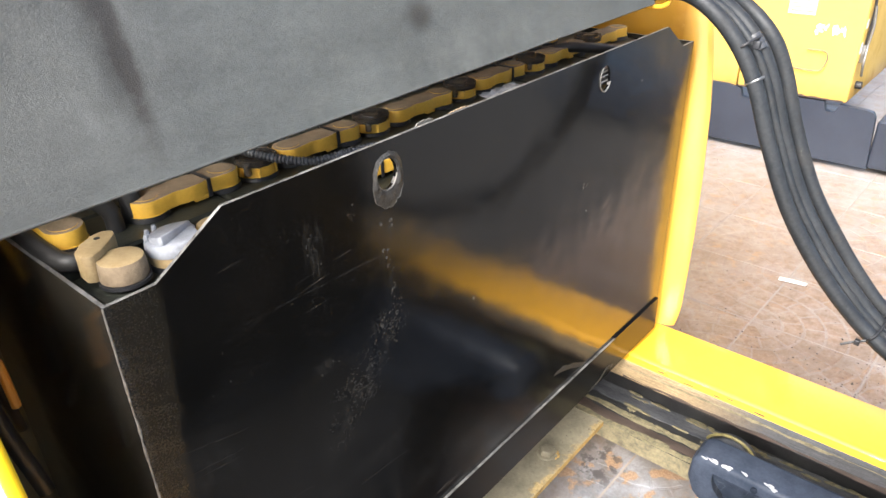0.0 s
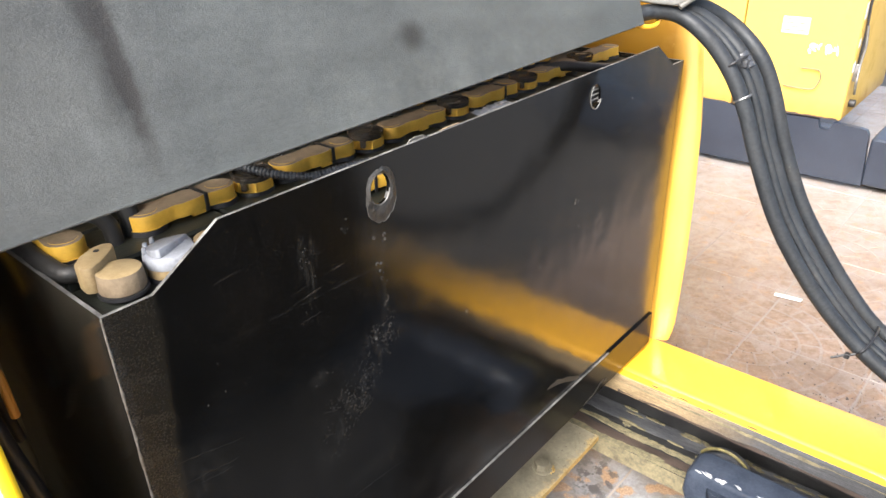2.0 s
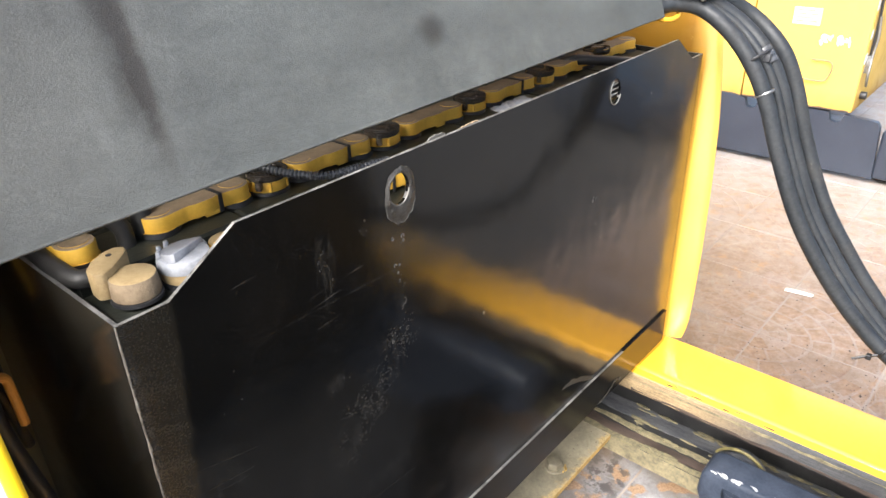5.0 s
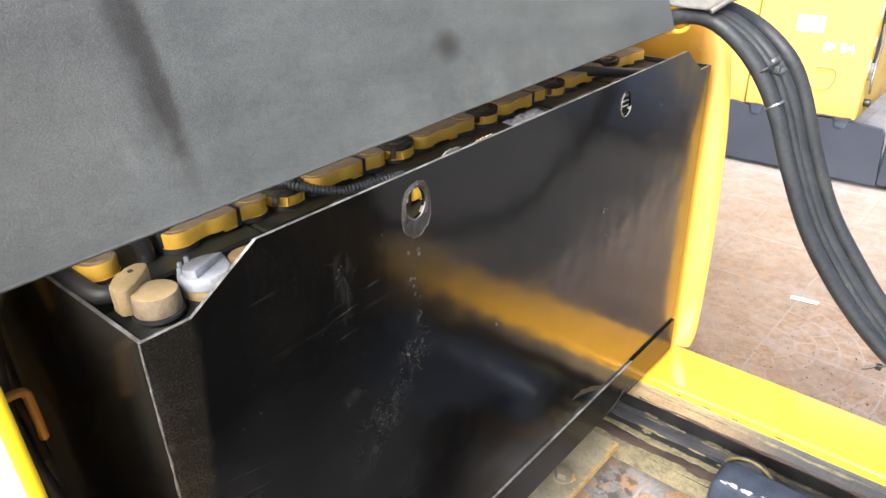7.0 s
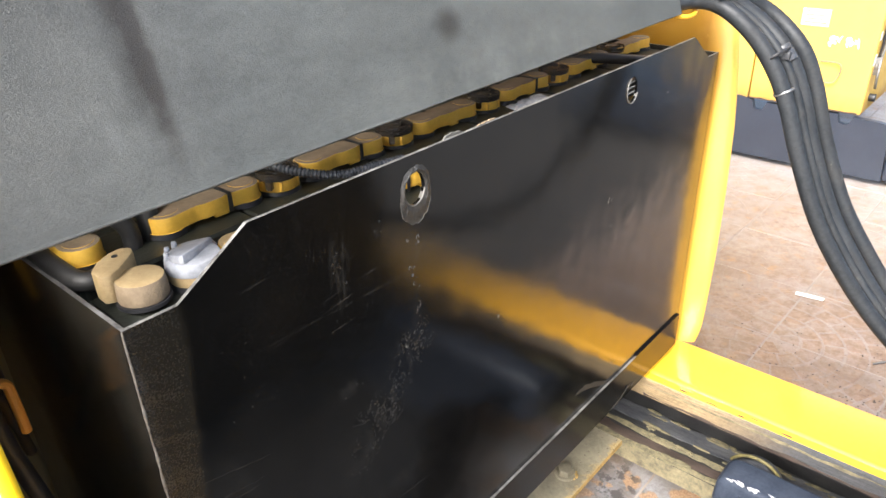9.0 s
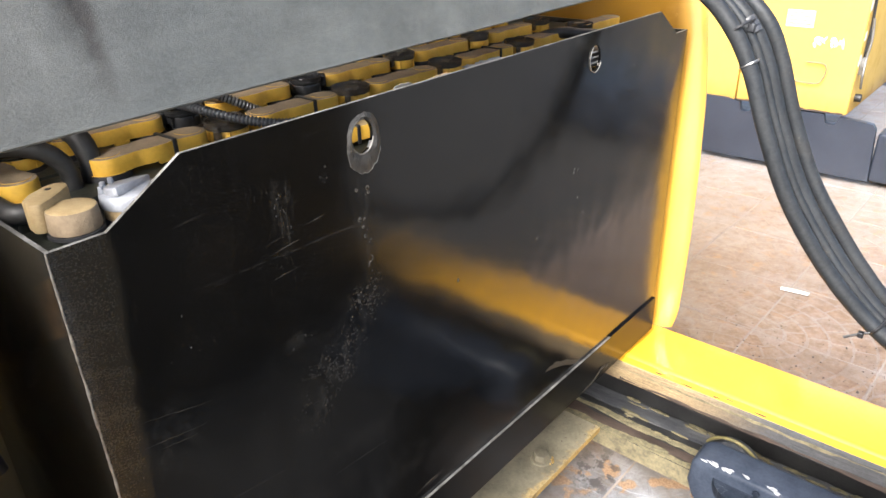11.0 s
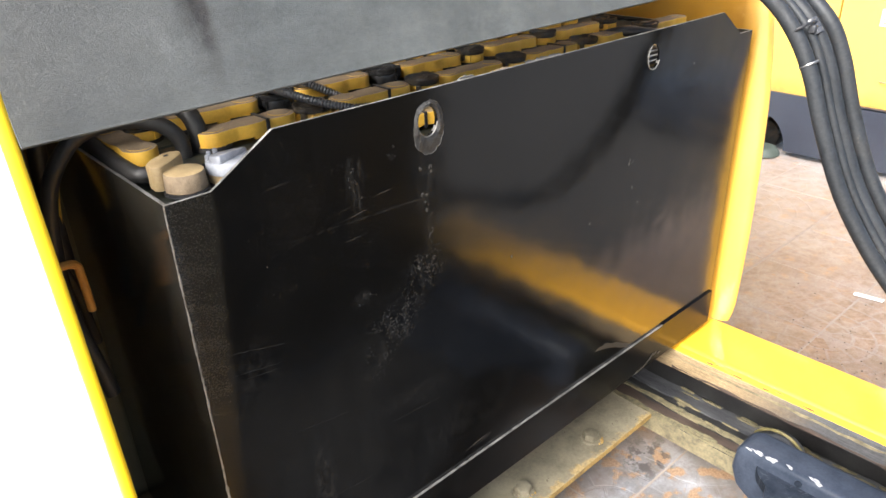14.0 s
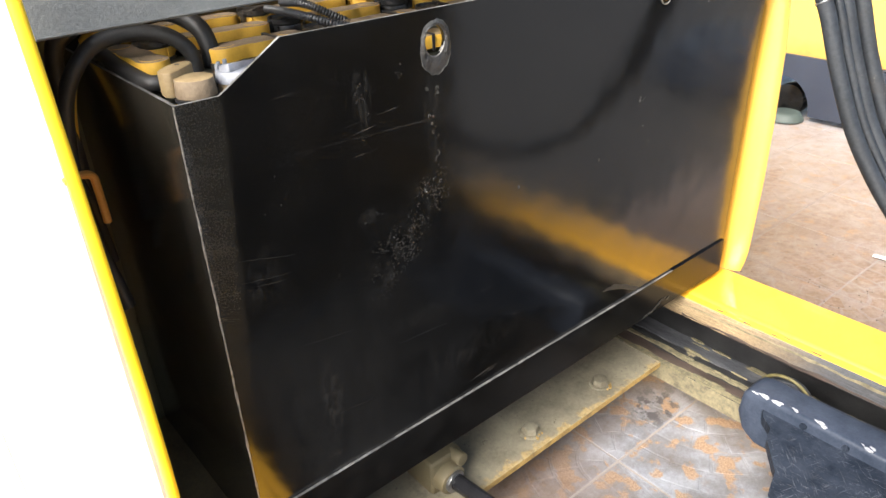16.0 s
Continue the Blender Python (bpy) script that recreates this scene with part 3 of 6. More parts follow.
CAP_BEIGE = surface("faded_yellow_plastic", (0.225, 0.15, 0.0675), (0.42, 0.315, 0.165), (0.55, 0.75), 0.0, 22.0, 260.0, 0.25)
PLUG_WHITE = surface("pale_vent_plastic", (0.19, 0.197, 0.215), (0.34, 0.35, 0.375), (0.4, 0.6), 0.0, 45.0, 260.0, 0.3)
PLUG_GREY = surface("dusty_grey_plastic", (0.18, 0.175, 0.17), (0.34, 0.33, 0.32), (0.6, 0.8), 0.0, 30.0, 260.0, 0.3)
PLUG_BLACK = surface("black_vent_plastic", (0.012, 0.012, 0.013), (0.04, 0.04, 0.042), (0.15, 0.3), 0.0, 30.0, 260.0, 0.1)
LID = surface("black_cell_lid", (0.008, 0.0095, 0.0072), (0.036, 0.038, 0.030), (0.28, 0.55), 0.0, 30.0, 220.0, 0.2)
SEAL = surface("black_seal_rubber", (0.01, 0.01, 0.011), (0.025, 0.025, 0.027), (0.4, 0.55), 0.0, 30.0, 200.0, 0.1)
CHROME = surface("polished_rod", (0.012, 0.012, 0.013), (0.035, 0.035, 0.038), (0.05, 0.10), 0.4, 20.0, 200.0, 0.02)
PAPER = surface("white_paper", (0.576, 0.568, 0.544), (0.688, 0.68, 0.664), (0.6, 0.8), 0.0, 30.0, 200.0, 0.1)
FOIL = surface("dull_foil", (0.16, 0.17, 0.185), (0.36, 0.38, 0.405), (0.3, 0.5), 0.5, 60.0, 300.0, 0.4)
STICKER = surface("faded_sticker", (0.36, 0.345, 0.31), (0.50, 0.48, 0.44), (0.5, 0.7), 0.0, 30.0, 200.0, 0.1)
BARE = surface("bare_primer", (0.20, 0.21, 0.22), (0.48, 0.49, 0.50), (0.5, 0.7), 0.0, 90.0, 300.0, 0.3)
INK = surface("faded_red_ink", (0.42, 0.14, 0.09), (0.56, 0.28, 0.20), (0.6, 0.8), 0.0, 30.0, 200.0, 0.1)
CHALK = surface("white_paint_marker", (0.62, 0.60, 0.53), (0.80, 0.79, 0.75), (0.6, 0.8), 0.0, 60.0, 200.0, 0.1)
TYRE_GREEN = surface("dusty_green_wheel", (0.025, 0.034, 0.029), (0.07, 0.088, 0.072), (0.5, 0.7), 0.0, 12.0, 200.0, 0.2)
DARK_GROUND = surface("dark_unseen_ground", (0.038, 0.036, 0.034), (0.082, 0.077, 0.071), (0.7, 0.9), 0.0, 3.0, 90.0, 0.5)
CEMENT = surface("pale_joint_cement", (0.209, 0.182, 0.16), (0.297, 0.264, 0.237), (0.75, 0.95), 0.0, 7.0, 160.0, 0.4)
VINYL = vinyl()
PAVING = paving("worn_paving")
JOINTS = paving("cement_filled_joints", True)
# slabs in full sun: the strong light is put into this pale colour
PALE = surface("sunlit_pale_concrete", (0.60, 0.54, 0.42), (0.80, 0.77, 0.70), (0.6, 0.8), 0.0, 3.0, 120.0, 0.3)
GREASE = surface("yellow_grease", (0.05, 0.043, 0.018), (0.15, 0.125, 0.045), (0.4, 0.6), 0.0, 60.0, 200.0, 0.5)


def clear_plastic(name="dusty_clear_plastic", tint=(0.085, 0.072, 0.060, 1), clear=0.45):
    m, nt, b = material(name)
    b.inputs["Base Color"].default_value = tint
    b.inputs["Transmission Weight"].default_value = clear
    b.inputs["IOR"].default_value = 1.5
    vec = coords(nt)
    nt.links.new(ramp(nt, noise_at(nt, vec, 90.0, 4.0), (0.40, 0.02), (0.70, 0.10)), b.inputs["Roughness"])
    bump(nt, b, noise_at(nt, vec, 75.0, 3.0, 0.5), 0.8, 0.006)
    return m


CLEAR = clear_plastic()
CLEAR_GREY = clear_plastic("dusty_grey_clear_plastic", (0.20, 0.20, 0.195, 1), 0.45)


# ---- mesh helpers ----
def box(bm, x0, x1, y0, y1, z0, z1, bevel=0.0, segments=2):
    made = bmesh.ops.create_cube(bm, size=1.0)
    bmesh.ops.scale(bm, vec=(x1 - x0, y1 - y0, z1 - z0), verts=made["verts"])
    bmesh.ops.translate(bm, vec=((x0 + x1) / 2, (y0 + y1) / 2, (z0 + z1) / 2), verts=made["verts"])
    if bevel:
        edges = {e for v in made["verts"] for e in v.link_edges}
        bmesh.ops.bevel(bm, geom=list(edges), offset=bevel, segments=segments, affect="EDGES", profile=0.6)
    return bm


def cyl(bm, a, b, r0, r1=None, segments=24, bevel=0.0):
    """A round bar from a to b."""
    a, b = Vector(a), Vector(b)
    r1 = r0 if r1 is None else r1
    turn = (b - a).to_track_quat("Z", "Y").to_matrix().to_4x4()
    made = bmesh.ops.create_cone(bm, cap_ends=True, segments=segments, radius1=r0, radius2=r1, depth=(b - a).length,
                                 matrix=Matrix.Translation((a + b) / 2) @ turn)
    if bevel:
        rims = [e for e in {e for v in made["verts"] for e in v.link_edges} if len(e.link_faces) == 2
                and any(len(f.verts) > 4 for f in e.link_faces)]
        bmesh.ops.bevel(bm, geom=rims, offset=bevel, segments=2, affect="EDGES", profile=0.5)
    return bm


def prism(bm, outline, lo, hi, plane="xz", holes=()):
    """A plate: a 2D outline with round holes, given thickness across its plane."""
    def at(p, d):
        u, v = p
        return {"xz": (u, d, v), "yz": (d, u, v), "xy": (u, v, d)}[plane]
    loops = [list(outline)] + [[(cx + rx * math.cos(k * math.tau / 28), cy + ry * math.sin(k * math.tau / 28)) for k in range(28)]
                               for cx, cy, rx, ry in holes]
    edges = []
    for lp in loops:
        vs = [bm.verts.new(at(p, lo)) for p in lp]
        edges += [bm.edges.new((vs[k], vs[(k + 1) % len(vs)])) for k in range(len(vs))]
    faces = [g for g in bmesh.ops.triangle_fill(bm, use_beauty=True, use_dissolve=False, edges=edges)["geom"] if isinstance(g, bmesh.types.BMFace)]
    out = bmesh.ops.extrude_face_region(bm, geom=faces)["geom"]
    shift = Vector(at((0, 0), hi)) - Vector(at((0, 0), lo))
    bmesh.ops.translate(bm, vec=shift, verts=[g for g in out if isinstance(g, bmesh.types.BMVert)])
    bmesh.ops.recalc_face_normals(bm, faces=bm.faces[:])
    return bm


def spline(points, steps=10):
    """A smooth line through the points (Catmull-Rom)."""
    p = [Vector(q) for q in points]
    p = [2 * p[0] - p[1]] + p + [2 * p[-1] - p[-2]]
    line = []
    for k in range(1, len(p) - 2):
        for s in range(steps):
            t = s / steps
            a, b, c, d = p[k - 1:k + 3]
            line.append(0.5 * (2 * b + (c - a) * t + (2 * a - 5 * b + 4 * c - d) * t * t + (3 * b - a - 3 * c + d) * t ** 3))
    return line + [p[-2]]


def tube(bm, line, radius, segments=14, ribs=None):
    """A tube along a line; ribs: (pitch, depth) of a corrugated one."""
    if ribs:
        fine, gone = [line[0]], 0.0
        for a, b in zip(line, line[1:]):
            n = max(1, round((b - a).length / (ribs[0] / 4)))
            fine += [a.lerp(b, (k + 1) / n) for k in range(n)]
        line = fine
    side, rows = None, []
    for k, c in enumerate(line):
        way = (line[min(k + 1, len(line) - 1)] - line[max(k - 1, 0)]).normalized()
        side = way.orthogonal() if side is None else side - way * side.dot(way)
        side.normalize()
        up = way.cross(side)
        r = radius
        if ribs:
            r -= ribs[1] * (0.0 if k % 4 in (0, 1) else 1.0)
        rows.append([bm.verts.new(c + r * (side * math.cos(a) + up * math.sin(a))) for a in (s * math.tau / segments for s in range(segments))])
    for a, b in zip(rows, rows[1:]):
        for s in range(segments):
            bm.faces.new((a[s], a[(s + 1) % segments], b[(s + 1) % segments], b[s]))
    bm.faces.new(rows[0][::-1])
    bm.faces.new(rows[-1])
    return bm


def mesh_of(name, bm, mats, smooth=35):
    bmesh.ops.recalc_face_normals(bm, faces=bm.faces[:])
    data = bpy.data.meshes.new(name)
    bm.to_mesh(data)
    bm.free()
    for m in mats if isinstance(mats, (list, tuple)) else [mats]:
        data.materials.append(m)
    if smooth:
        data.shade_smooth()
        data.set_sharp_from_angle(angle=radians(smooth))
    return data


def part(name, bm, mats, parent=None, label="", smooth=35, kind=""):
    ob = new(name, mesh_of(name, bm, mats, smooth))
    ob.parent = parent
    return tagged(ob, label=label, kind=kind)


def thing(name, label, category, group="", at=(0, 0, 0)):
    ob = new(name)
    ob.location = at
    ob.empty_display_size = 0.1
    return tagged(ob, label, category, group)


def paint(bm, test, index):
    for f in bm.faces:
        f.normal_update()
        if test(f.calc_center_median(), f.normal):
            f.material_index = index


# ---- ground ----
# ground beyond the slabs is unseen; its dark tone dims the tray's reflection
bm = bmesh.new()
bmesh.ops.create_grid(bm, x_segments=8, y_segments=8, size=150)
bmesh.ops.translate(bm, vec=(0, 0, -0.02), verts=bm.verts)
ground = tagged(part("ground", bm, DARK_GROUND), "unseen dark ground that darkens the tray reflection", "ground", kind="structure")

# ---- the truck's chassis ----
truck = thing("reach_truck", "yellow reach truck chassis with worn straddle leg", "forklift")

PLATE_EDGE = [(0.06, 1.62), (0.02, 1.25), (-0.012, 1.10), (-0.026, 1.0), (-0.036, 0.9), (-0.042, 0.75), (-0.044, 0.6), (-0.042, 0.48), (-0.040, 0.41), (-0.036, 0.385), (-0.030, 0.362)]


def edge_at(line, z):
    """Where a front edge stands at the height z."""
    for (y0, z0), (y1, z1) in zip(line, line[1:]):
        if z1 <= z <= z0:
            return y0 + (y1 - y0) * (z0 - z) / (z0 - z1)
    return line[-1][0]


def side_plate(x0, x1, bottom):
    """A panel whose front is rolled outwards to a round lip."""
    bm = bmesh.new()
    rows = []
    for k in range(49):
        z = bottom + (1.62 - bottom) * k / 48
        e = edge_at(PLATE_EDGE, z)
        nose = [(x1 - 0.005 - (x1 - 0.005 - x0) * math.cos(a), e + 0.085 * (1 - math.sin(a))) for a in (m * math.pi / 2 / 14 for m in range(15))]
        lip = [(x1 - 0.005 + 0.005 * math.sin(a), e + 0.005 * (1 - math.cos(a))) for a in (m * math.pi / 2 / 4 for m in range(1, 5))]
        rows.append([bm.verts.new((x, y, z)) for x, y in nose + lip + [(x1, 0.60), (x0, 0.60)]])
    n = len(rows[0])
    for a, b in zip(rows, rows[1:]):
        for m in range(n):
            bm.faces.new((a[m], a[(m + 1) % n], b[(m + 1) % n], b[m]))
    bm.faces.new(rows[0])
    bm.faces.new(rows[-1])
    return bm


# the other side: a narrow rolled post, its wall slanting in behind it to leave the step free
bm = bmesh.new()
post_edge = [(-0.014, 1.215), (-0.031, 1.10), (-0.044, 1.0), (-0.056, 0.9), (-0.065, 0.78), (-0.067, 0.68), (-0.062, 0.6), (-0.051, 0.5), (-0.045, 0.40), (-0.044, 0.10)]
prism(bm, post_edge + [(y + 0.014, z) for y, z in post_edge[::-1]], -0.121, -0.109, "yz")
bmesh.ops.bevel(bm, geom=[e for e in bm.edges if abs(e.verts[0].co.x - e.verts[1].co.x) < 1e-6 and len(e.link_faces) == 2 and e.calc_face_angle(0) > 1.0],
                offset=0.005, segments=4, affect="EDGES", profile=0.5)
part("front_post", bm, YELLOW_PALE, truck)
bm = bmesh.new()
prism(bm, [(y + 0.008, z) for y, z in post_edge[1:]] + [(0.44, 0.10), (0.44, 1.36), (0.165, 1.36), (0.115, 1.23), (0.078, 1.13)], 0.0, 0.003, "yz")
for v in bm.verts:
    v.co.x += -0.1145 + 0.176 * max(v.co.y, -0.02)
part("slanted_wall", bm, DARK_BROWN, truck, "dark brown inner wall", 0)
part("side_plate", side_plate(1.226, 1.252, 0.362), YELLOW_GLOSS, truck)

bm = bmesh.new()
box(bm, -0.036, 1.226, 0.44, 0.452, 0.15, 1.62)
part("rear_wall", bm, OLIVE, truck, "dark olive compartment wall", 0)
bm = bmesh.new()
box(bm, -0.02, 1.250, 0.20, 0.60, 1.622, 1.642, 0.004)
part("hood", bm, YELLOW, truck)

# plain body behind the battery bay
bm = bmesh.new()
box(bm, 0.26, 1.250, 0.604, 1.80, 0.09, 2.10, 0.03, 3)
part("rear_body", bm, YELLOW, truck)
for x in (0.40, 1.05):
    bm = bmesh.new()
    cyl(bm, (x - 0.06, 1.2, 0.15), (x + 0.06, 1.2, 0.15), 0.156, segments=36, bevel=0.012)
    part("drive_wheel", bm, SEAL, truck, "black rubber wheel")
bm = bmesh.new()
cyl(bm, (1.09, -0.97, 0.08), (1.20, -0.97, 0.08), 0.08, segments=32, bevel=0.008)
box(bm, 1.205, 1.230, -1.00, -0.86, 0.10, 0.16, 0.004)
part("load_wheel", bm, SEAL, truck, "black load wheel")
bm = bmesh.new()
cyl(bm, (-0.08, -0.97, 0.08), (0.03, -0.97, 0.08), 0.08, segments=32, bevel=0.008)
box(bm, -0.115, -0.090, -1.00, -0.86, 0.10, 0.16, 0.004)
part("load_wheel", bm, SEAL, truck, "black load wheel")

# straddle leg: a channel open towards the battery bay
bm = bmesh.new()
leg_profile = [(1.058, 0.347), (1.061, 0.3535), (1.067, 0.3555), (1.0785, 0.3560), (1.0815, 0.3585), (1.0850, 0.3612), (1.090, 0.362), (1.226, 0.362), (1.233, 0.359), (1.237, 0.350), (1.237, 0.098), (1.058, 0.098),
               (1.058, 0.146), (1.205, 0.146), (1.205, 0.306), (1.058, 0.306)]
rows = [[bm.verts.new((x, y, z)) for x, z in leg_profile] for y in (0.42, 0.0, -0.3, -0.6, -0.87)]
for a, b in zip(rows, rows[1:]):
    for k in range(len(a)):
        bm.faces.new((a[k], a[(k + 1) % len(a)], b[(k + 1) % len(b)], b[k]))
for r in (rows[0], rows[-1]):
    bm.faces.new(r)
bmesh.ops.recalc_face_normals(bm, faces=bm.faces[:])
paint(bm, lambda c, n: n.x < -0.9 and 1.055 < c.x < 1.062 and c.z > 0.3, 1)
paint(bm, lambda c, n: abs(c.x - 1.205) < 0.002, 2)
paint(bm, lambda c, n: 0.14 < c.z < 0.15 and n.z > 0.5, 2)
paint(bm, lambda c, n: c.z > 0.30 and c.z < 0.31 and n.z < -0.5, 2)
paint(bm, lambda c, n: c.z < 0.15 and c.x < 1.1 and n.x < -0.5, 3)
leg = part("straddle_leg", bm, [YELLOW, WORN, DARK_WEB, CHIPPED], truck, "yellow steel leg with rubbed inner flange")


# the other leg: the same channel turned round, dark brown where it runs below the tray
bm = bmesh.new()
rows = [[bm.verts.new((max((1.148 if x < 1.1 else 1.118) - x, -0.1095 + 0.176 * max(y, -0.02)), y, z)) for x, z in leg_profile] for y in (0.42, -0.02, -0.05, -0.3, -0.6, -0.87)]
for a, b in zip(rows, rows[1:]):
    for k in range(len(a)):
        bm.faces.new((a[k], a[(k + 1) % len(a)], b[(k + 1) % len(b)], b[k]))
for r in (rows[0], rows[-1]):
    bm.faces.new(r)
bmesh.ops.recalc_face_normals(bm, faces=bm.faces[:])
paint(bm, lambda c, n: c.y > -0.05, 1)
part("straddle_leg", bm, [YELLOW, DARK_BROWN], truck, "yellow steel leg, dark brown below the tray")


def ragged_strip(x0, x1, y0, y1, z0, z1, seed, wear=0.006):
    """A long strip whose two edges are broken and uneven."""
    bm = bmesh.new()
    n = int((y1 - y0) / 0.012)
    ys = [y0 + (y1 - y0) * k / n for k in range(n + 1)]
    def off(y, s):
        q = noise.noise(Vector((y * 11, s, seed))) + 0.6 * noise.noise(Vector((y * 43, s, seed)))
        return wear * max(-0.8, min(1.0, q * 1.4))
    prism(bm, [(x0 + off(y, 0.3), y) for y in ys] + [(x1 + off(y, 5.7), y) for y in ys[::-1]], z0, z1, "xy")
    return bm


for x0, x1, h, m, n, sd in ((1.0585, 1.073, 0.005, FLAKE, "paint_ridge", 6.0), (1.075, 1.104, 0.002, RUST, "wear_strip", 1.0), (1.110, 1.124, 0.004, FLAKE, "paint_ridge", 2.0), (1.127, 1.145, 0.004, DARK_WEB, "wear_strip", 3.0), (1.147, 1.198, 0.0045, RAIL_GREY, "roller_track", 4.0)):
    part(n, ragged_strip(x0, x1, -0.86, 0.34, 0.146, 0.146 + h, sd, 0.005), m, leg, smooth=0)
for z0, z1, sd, m, lb in ((0.3065, 0.3125, 7.0, RUST, "brown rust streak"), (0.337, 0.3395, 8.0, CHIPPED, "scraped paint streak")):
    strip = ragged_strip(z0, z1, -0.86, 0.0, -0.0012, 0.0, sd, 0.004)
    for v in strip.verts:
        v.co = Vector((1.058 + v.co.z, v.co.y, v.co.x))
    part("wear_streak", strip, m, leg, lb, 0)

flake = random.Random(11)


def flake_mesh(x, y, l, w, z0, z1):
    """An irregular flat patch, long along y."""
    bm = bmesh.new()
    n = 14
    pts = []
    for k in range(n):
        a = k * math.tau / n
        r = flake.uniform(0.55, 1.15)
        pts.append((x + w * r * math.cos(a), y + l * r * math.sin(a)))
    return prism(bm, pts, z0, z1, "xy")


for k in range(110):
    y = 0.03 - 0.005 * k - flake.uniform(0, 0.02)
    row = flake.choice((0, 0, 1, 2, 2, 3, 3))
    x = (1.114, 1.142, 1.190, 1.069)[row] + flake.uniform(-0.007, 0.007)
    part("paint_flake", flake_mesh(x, y, flake.uniform(0.006, 0.026), flake.uniform(0.0018, 0.006), 0.1465, 0.1475 + flake.uniform(0.004, 0.0075)), FLAKE, leg, "flaking olive paint and dirt", 0)
for x, y, l, w in ((1.066, -0.085, 0.010, 0.0018), (1.070, -0.098, 0.006, 0.0015), (1.064, -0.21, 0.009, 0.002), (1.071, -0.235, 0.012, 0.0016), (1.065, -0.30, 0.014, 0.0022), (1.068, -0.04, 0.004, 0.0012), (1.063, -0.15, 0.016, 0.0015)):
    part("paint_chip", flake_mesh(x, y, l, w, 0.3545, 0.3564), RUST, leg, "brown chipped paint spot", 0)

# floor plate of the battery bay with its bolts
bm = bmesh.new()
prism(bm, [(0.0925, 0.036), (1.056, 0.036), (1.056, 0.438), (0.0925, 0.438)], 0.136, 0.150, "xy")
paint(bm, lambda c, n: n.y < -0.9, 1)
bay = part("bay_floor_plate", bm, [PLATE, OCHRE], truck, "dusty olive-yellow steel plate", 0)
for x, turn in ((0.878, 0.3), (0.640, 0.9)):
    bm = bmesh.new()
    cyl(bm, (x, 0.083, 0.150), (x, 0.083, 0.1545), 0.0245, 0.0235, segments=24, bevel=0.0012)
    cyl(bm, (x, 0.083, 0.1545), (x, 0.083, 0.171), 0.0200, 0.0180, segments=6, bevel=0.003)
    bmesh.ops.rotate(bm, cent=(x, 0.083, 0.15), matrix=Matrix.Rotation(turn, 3, "Z"), verts=bm.verts)
    bolt = part("bolt", bm, PLATE, bay, "painted hexagon bolt with worn crown")
    chip = random.Random(int(x * 1000))
    for k in range(5):
        a, r = chip.uniform(3.4, 5.6), chip.uniform(0.021, 0.027)
        bm = bmesh.new()
        cx, cy, w = x + r * math.cos(a), 0.083 + r * math.sin(a), chip.uniform(0.002, 0.0045)
        prism(bm, [(cx + w * chip.uniform(0.5, 1.2) * math.cos(q), cy + w * chip.uniform(0.5, 1.2) * math.sin(q)) for q in (0.2, 1.1, 2.1, 3.2, 4.1, 5.2)], 0.1505, 0.1552, "xy")
        part("paint_chip", bm, OCHRE, bolt, "chipped ochre paint", 0)

# bent locking rod in the gap beside the tray
bm = bmesh.new()
tube(bm, spline([(-0.085, 0.185, 0.934), (-0.062, 0.187, 0.936), (-0.051, 0.19, 0.930), (-0.049, 0.19, 0.915), (-0.047, 0.195, 0.865)], 6), 0.0052, 10)
part("locking_rod", bm, ROD, truck, "bent orange steel rod")

# reach cylinder
ram = thing("reach_cylinder", "olive cylinder head with black hydraulic rod below battery", "hydraulic cylinder")
bm = bmesh.new()
box(bm, 0.365, 0.445, 0.085, 0.20, 0.152, 0.235, 0.012, 3)
cyl(bm, (0.400, 0.10, 0.19), (0.402, 0.062, 0.19), 0.034, 0.031, bevel=0.003)
part("cylinder_head", bm, OLIVE, ram)
bm = bmesh.new()
cyl(bm, (0.427, 0.10, 0.222), (0.430, 0.066, 0.222), 0.0145, bevel=0.003)
part("lug", bm, OLIVE, ram)
bm = bmesh.new()
cyl(bm, (0.402, 0.064, 0.19), (0.403, 0.056, 0.19), 0.0235, bevel=0.001)
part("seal_ring", bm, FITTING, ram, "worn steel ring")
bm = bmesh.new()
cyl(bm, (0.402, 0.08, 0.19), (0.452, -0.42, 0.19), 0.0165)
part("rod", bm, CHROME, ram, "glossy black rod")

# ---- mast carriage in the leg channel ----
carriage = thing("mast_carriage", "slate-blue steel mast carriage with chipped edges", "mast carriage")
bm = bmesh.new()
prism(bm, [(-0.215, 0.262), (-0.225, 0.274), (-0.243, 0.280), (-1.2, 0.280), (-1.2, 0.16), (-0.262, 0.16), (-0.222, 0.185), (-0.211, 0.215)], 0.955, 1.035, "yz")
bmesh.ops.bevel(bm, geom=[e for e in bm.edges if len(e.link_faces) == 2 and e.calc_face_angle(0) > 1.0 and all(v.co.z > 0.17 for v in e.verts)], offset=0.012, segments=3, affect="EDGES", profile=0.5)
arm = part("side_arm", bm, SLATE, carriage)
bm = bmesh.new()
deck = [(0.957, -0.262), (0.935, -0.275), (0.915, -0.300), (0.880, -0.312), (0.850, -0.335), (0.815, -0.362), (0.77, -0.375), (0.757, -0.40), (0.757, -1.2), (0.957, -1.2)]
prism(bm, deck, 0.232, 0.252, "xy")
part("deck_plate", bm, SLATE_WORN, carriage, "scratched dark slate plate")
# unseen plate and web, added so the tray's lower reflection stays dark
bm = bmesh.new()
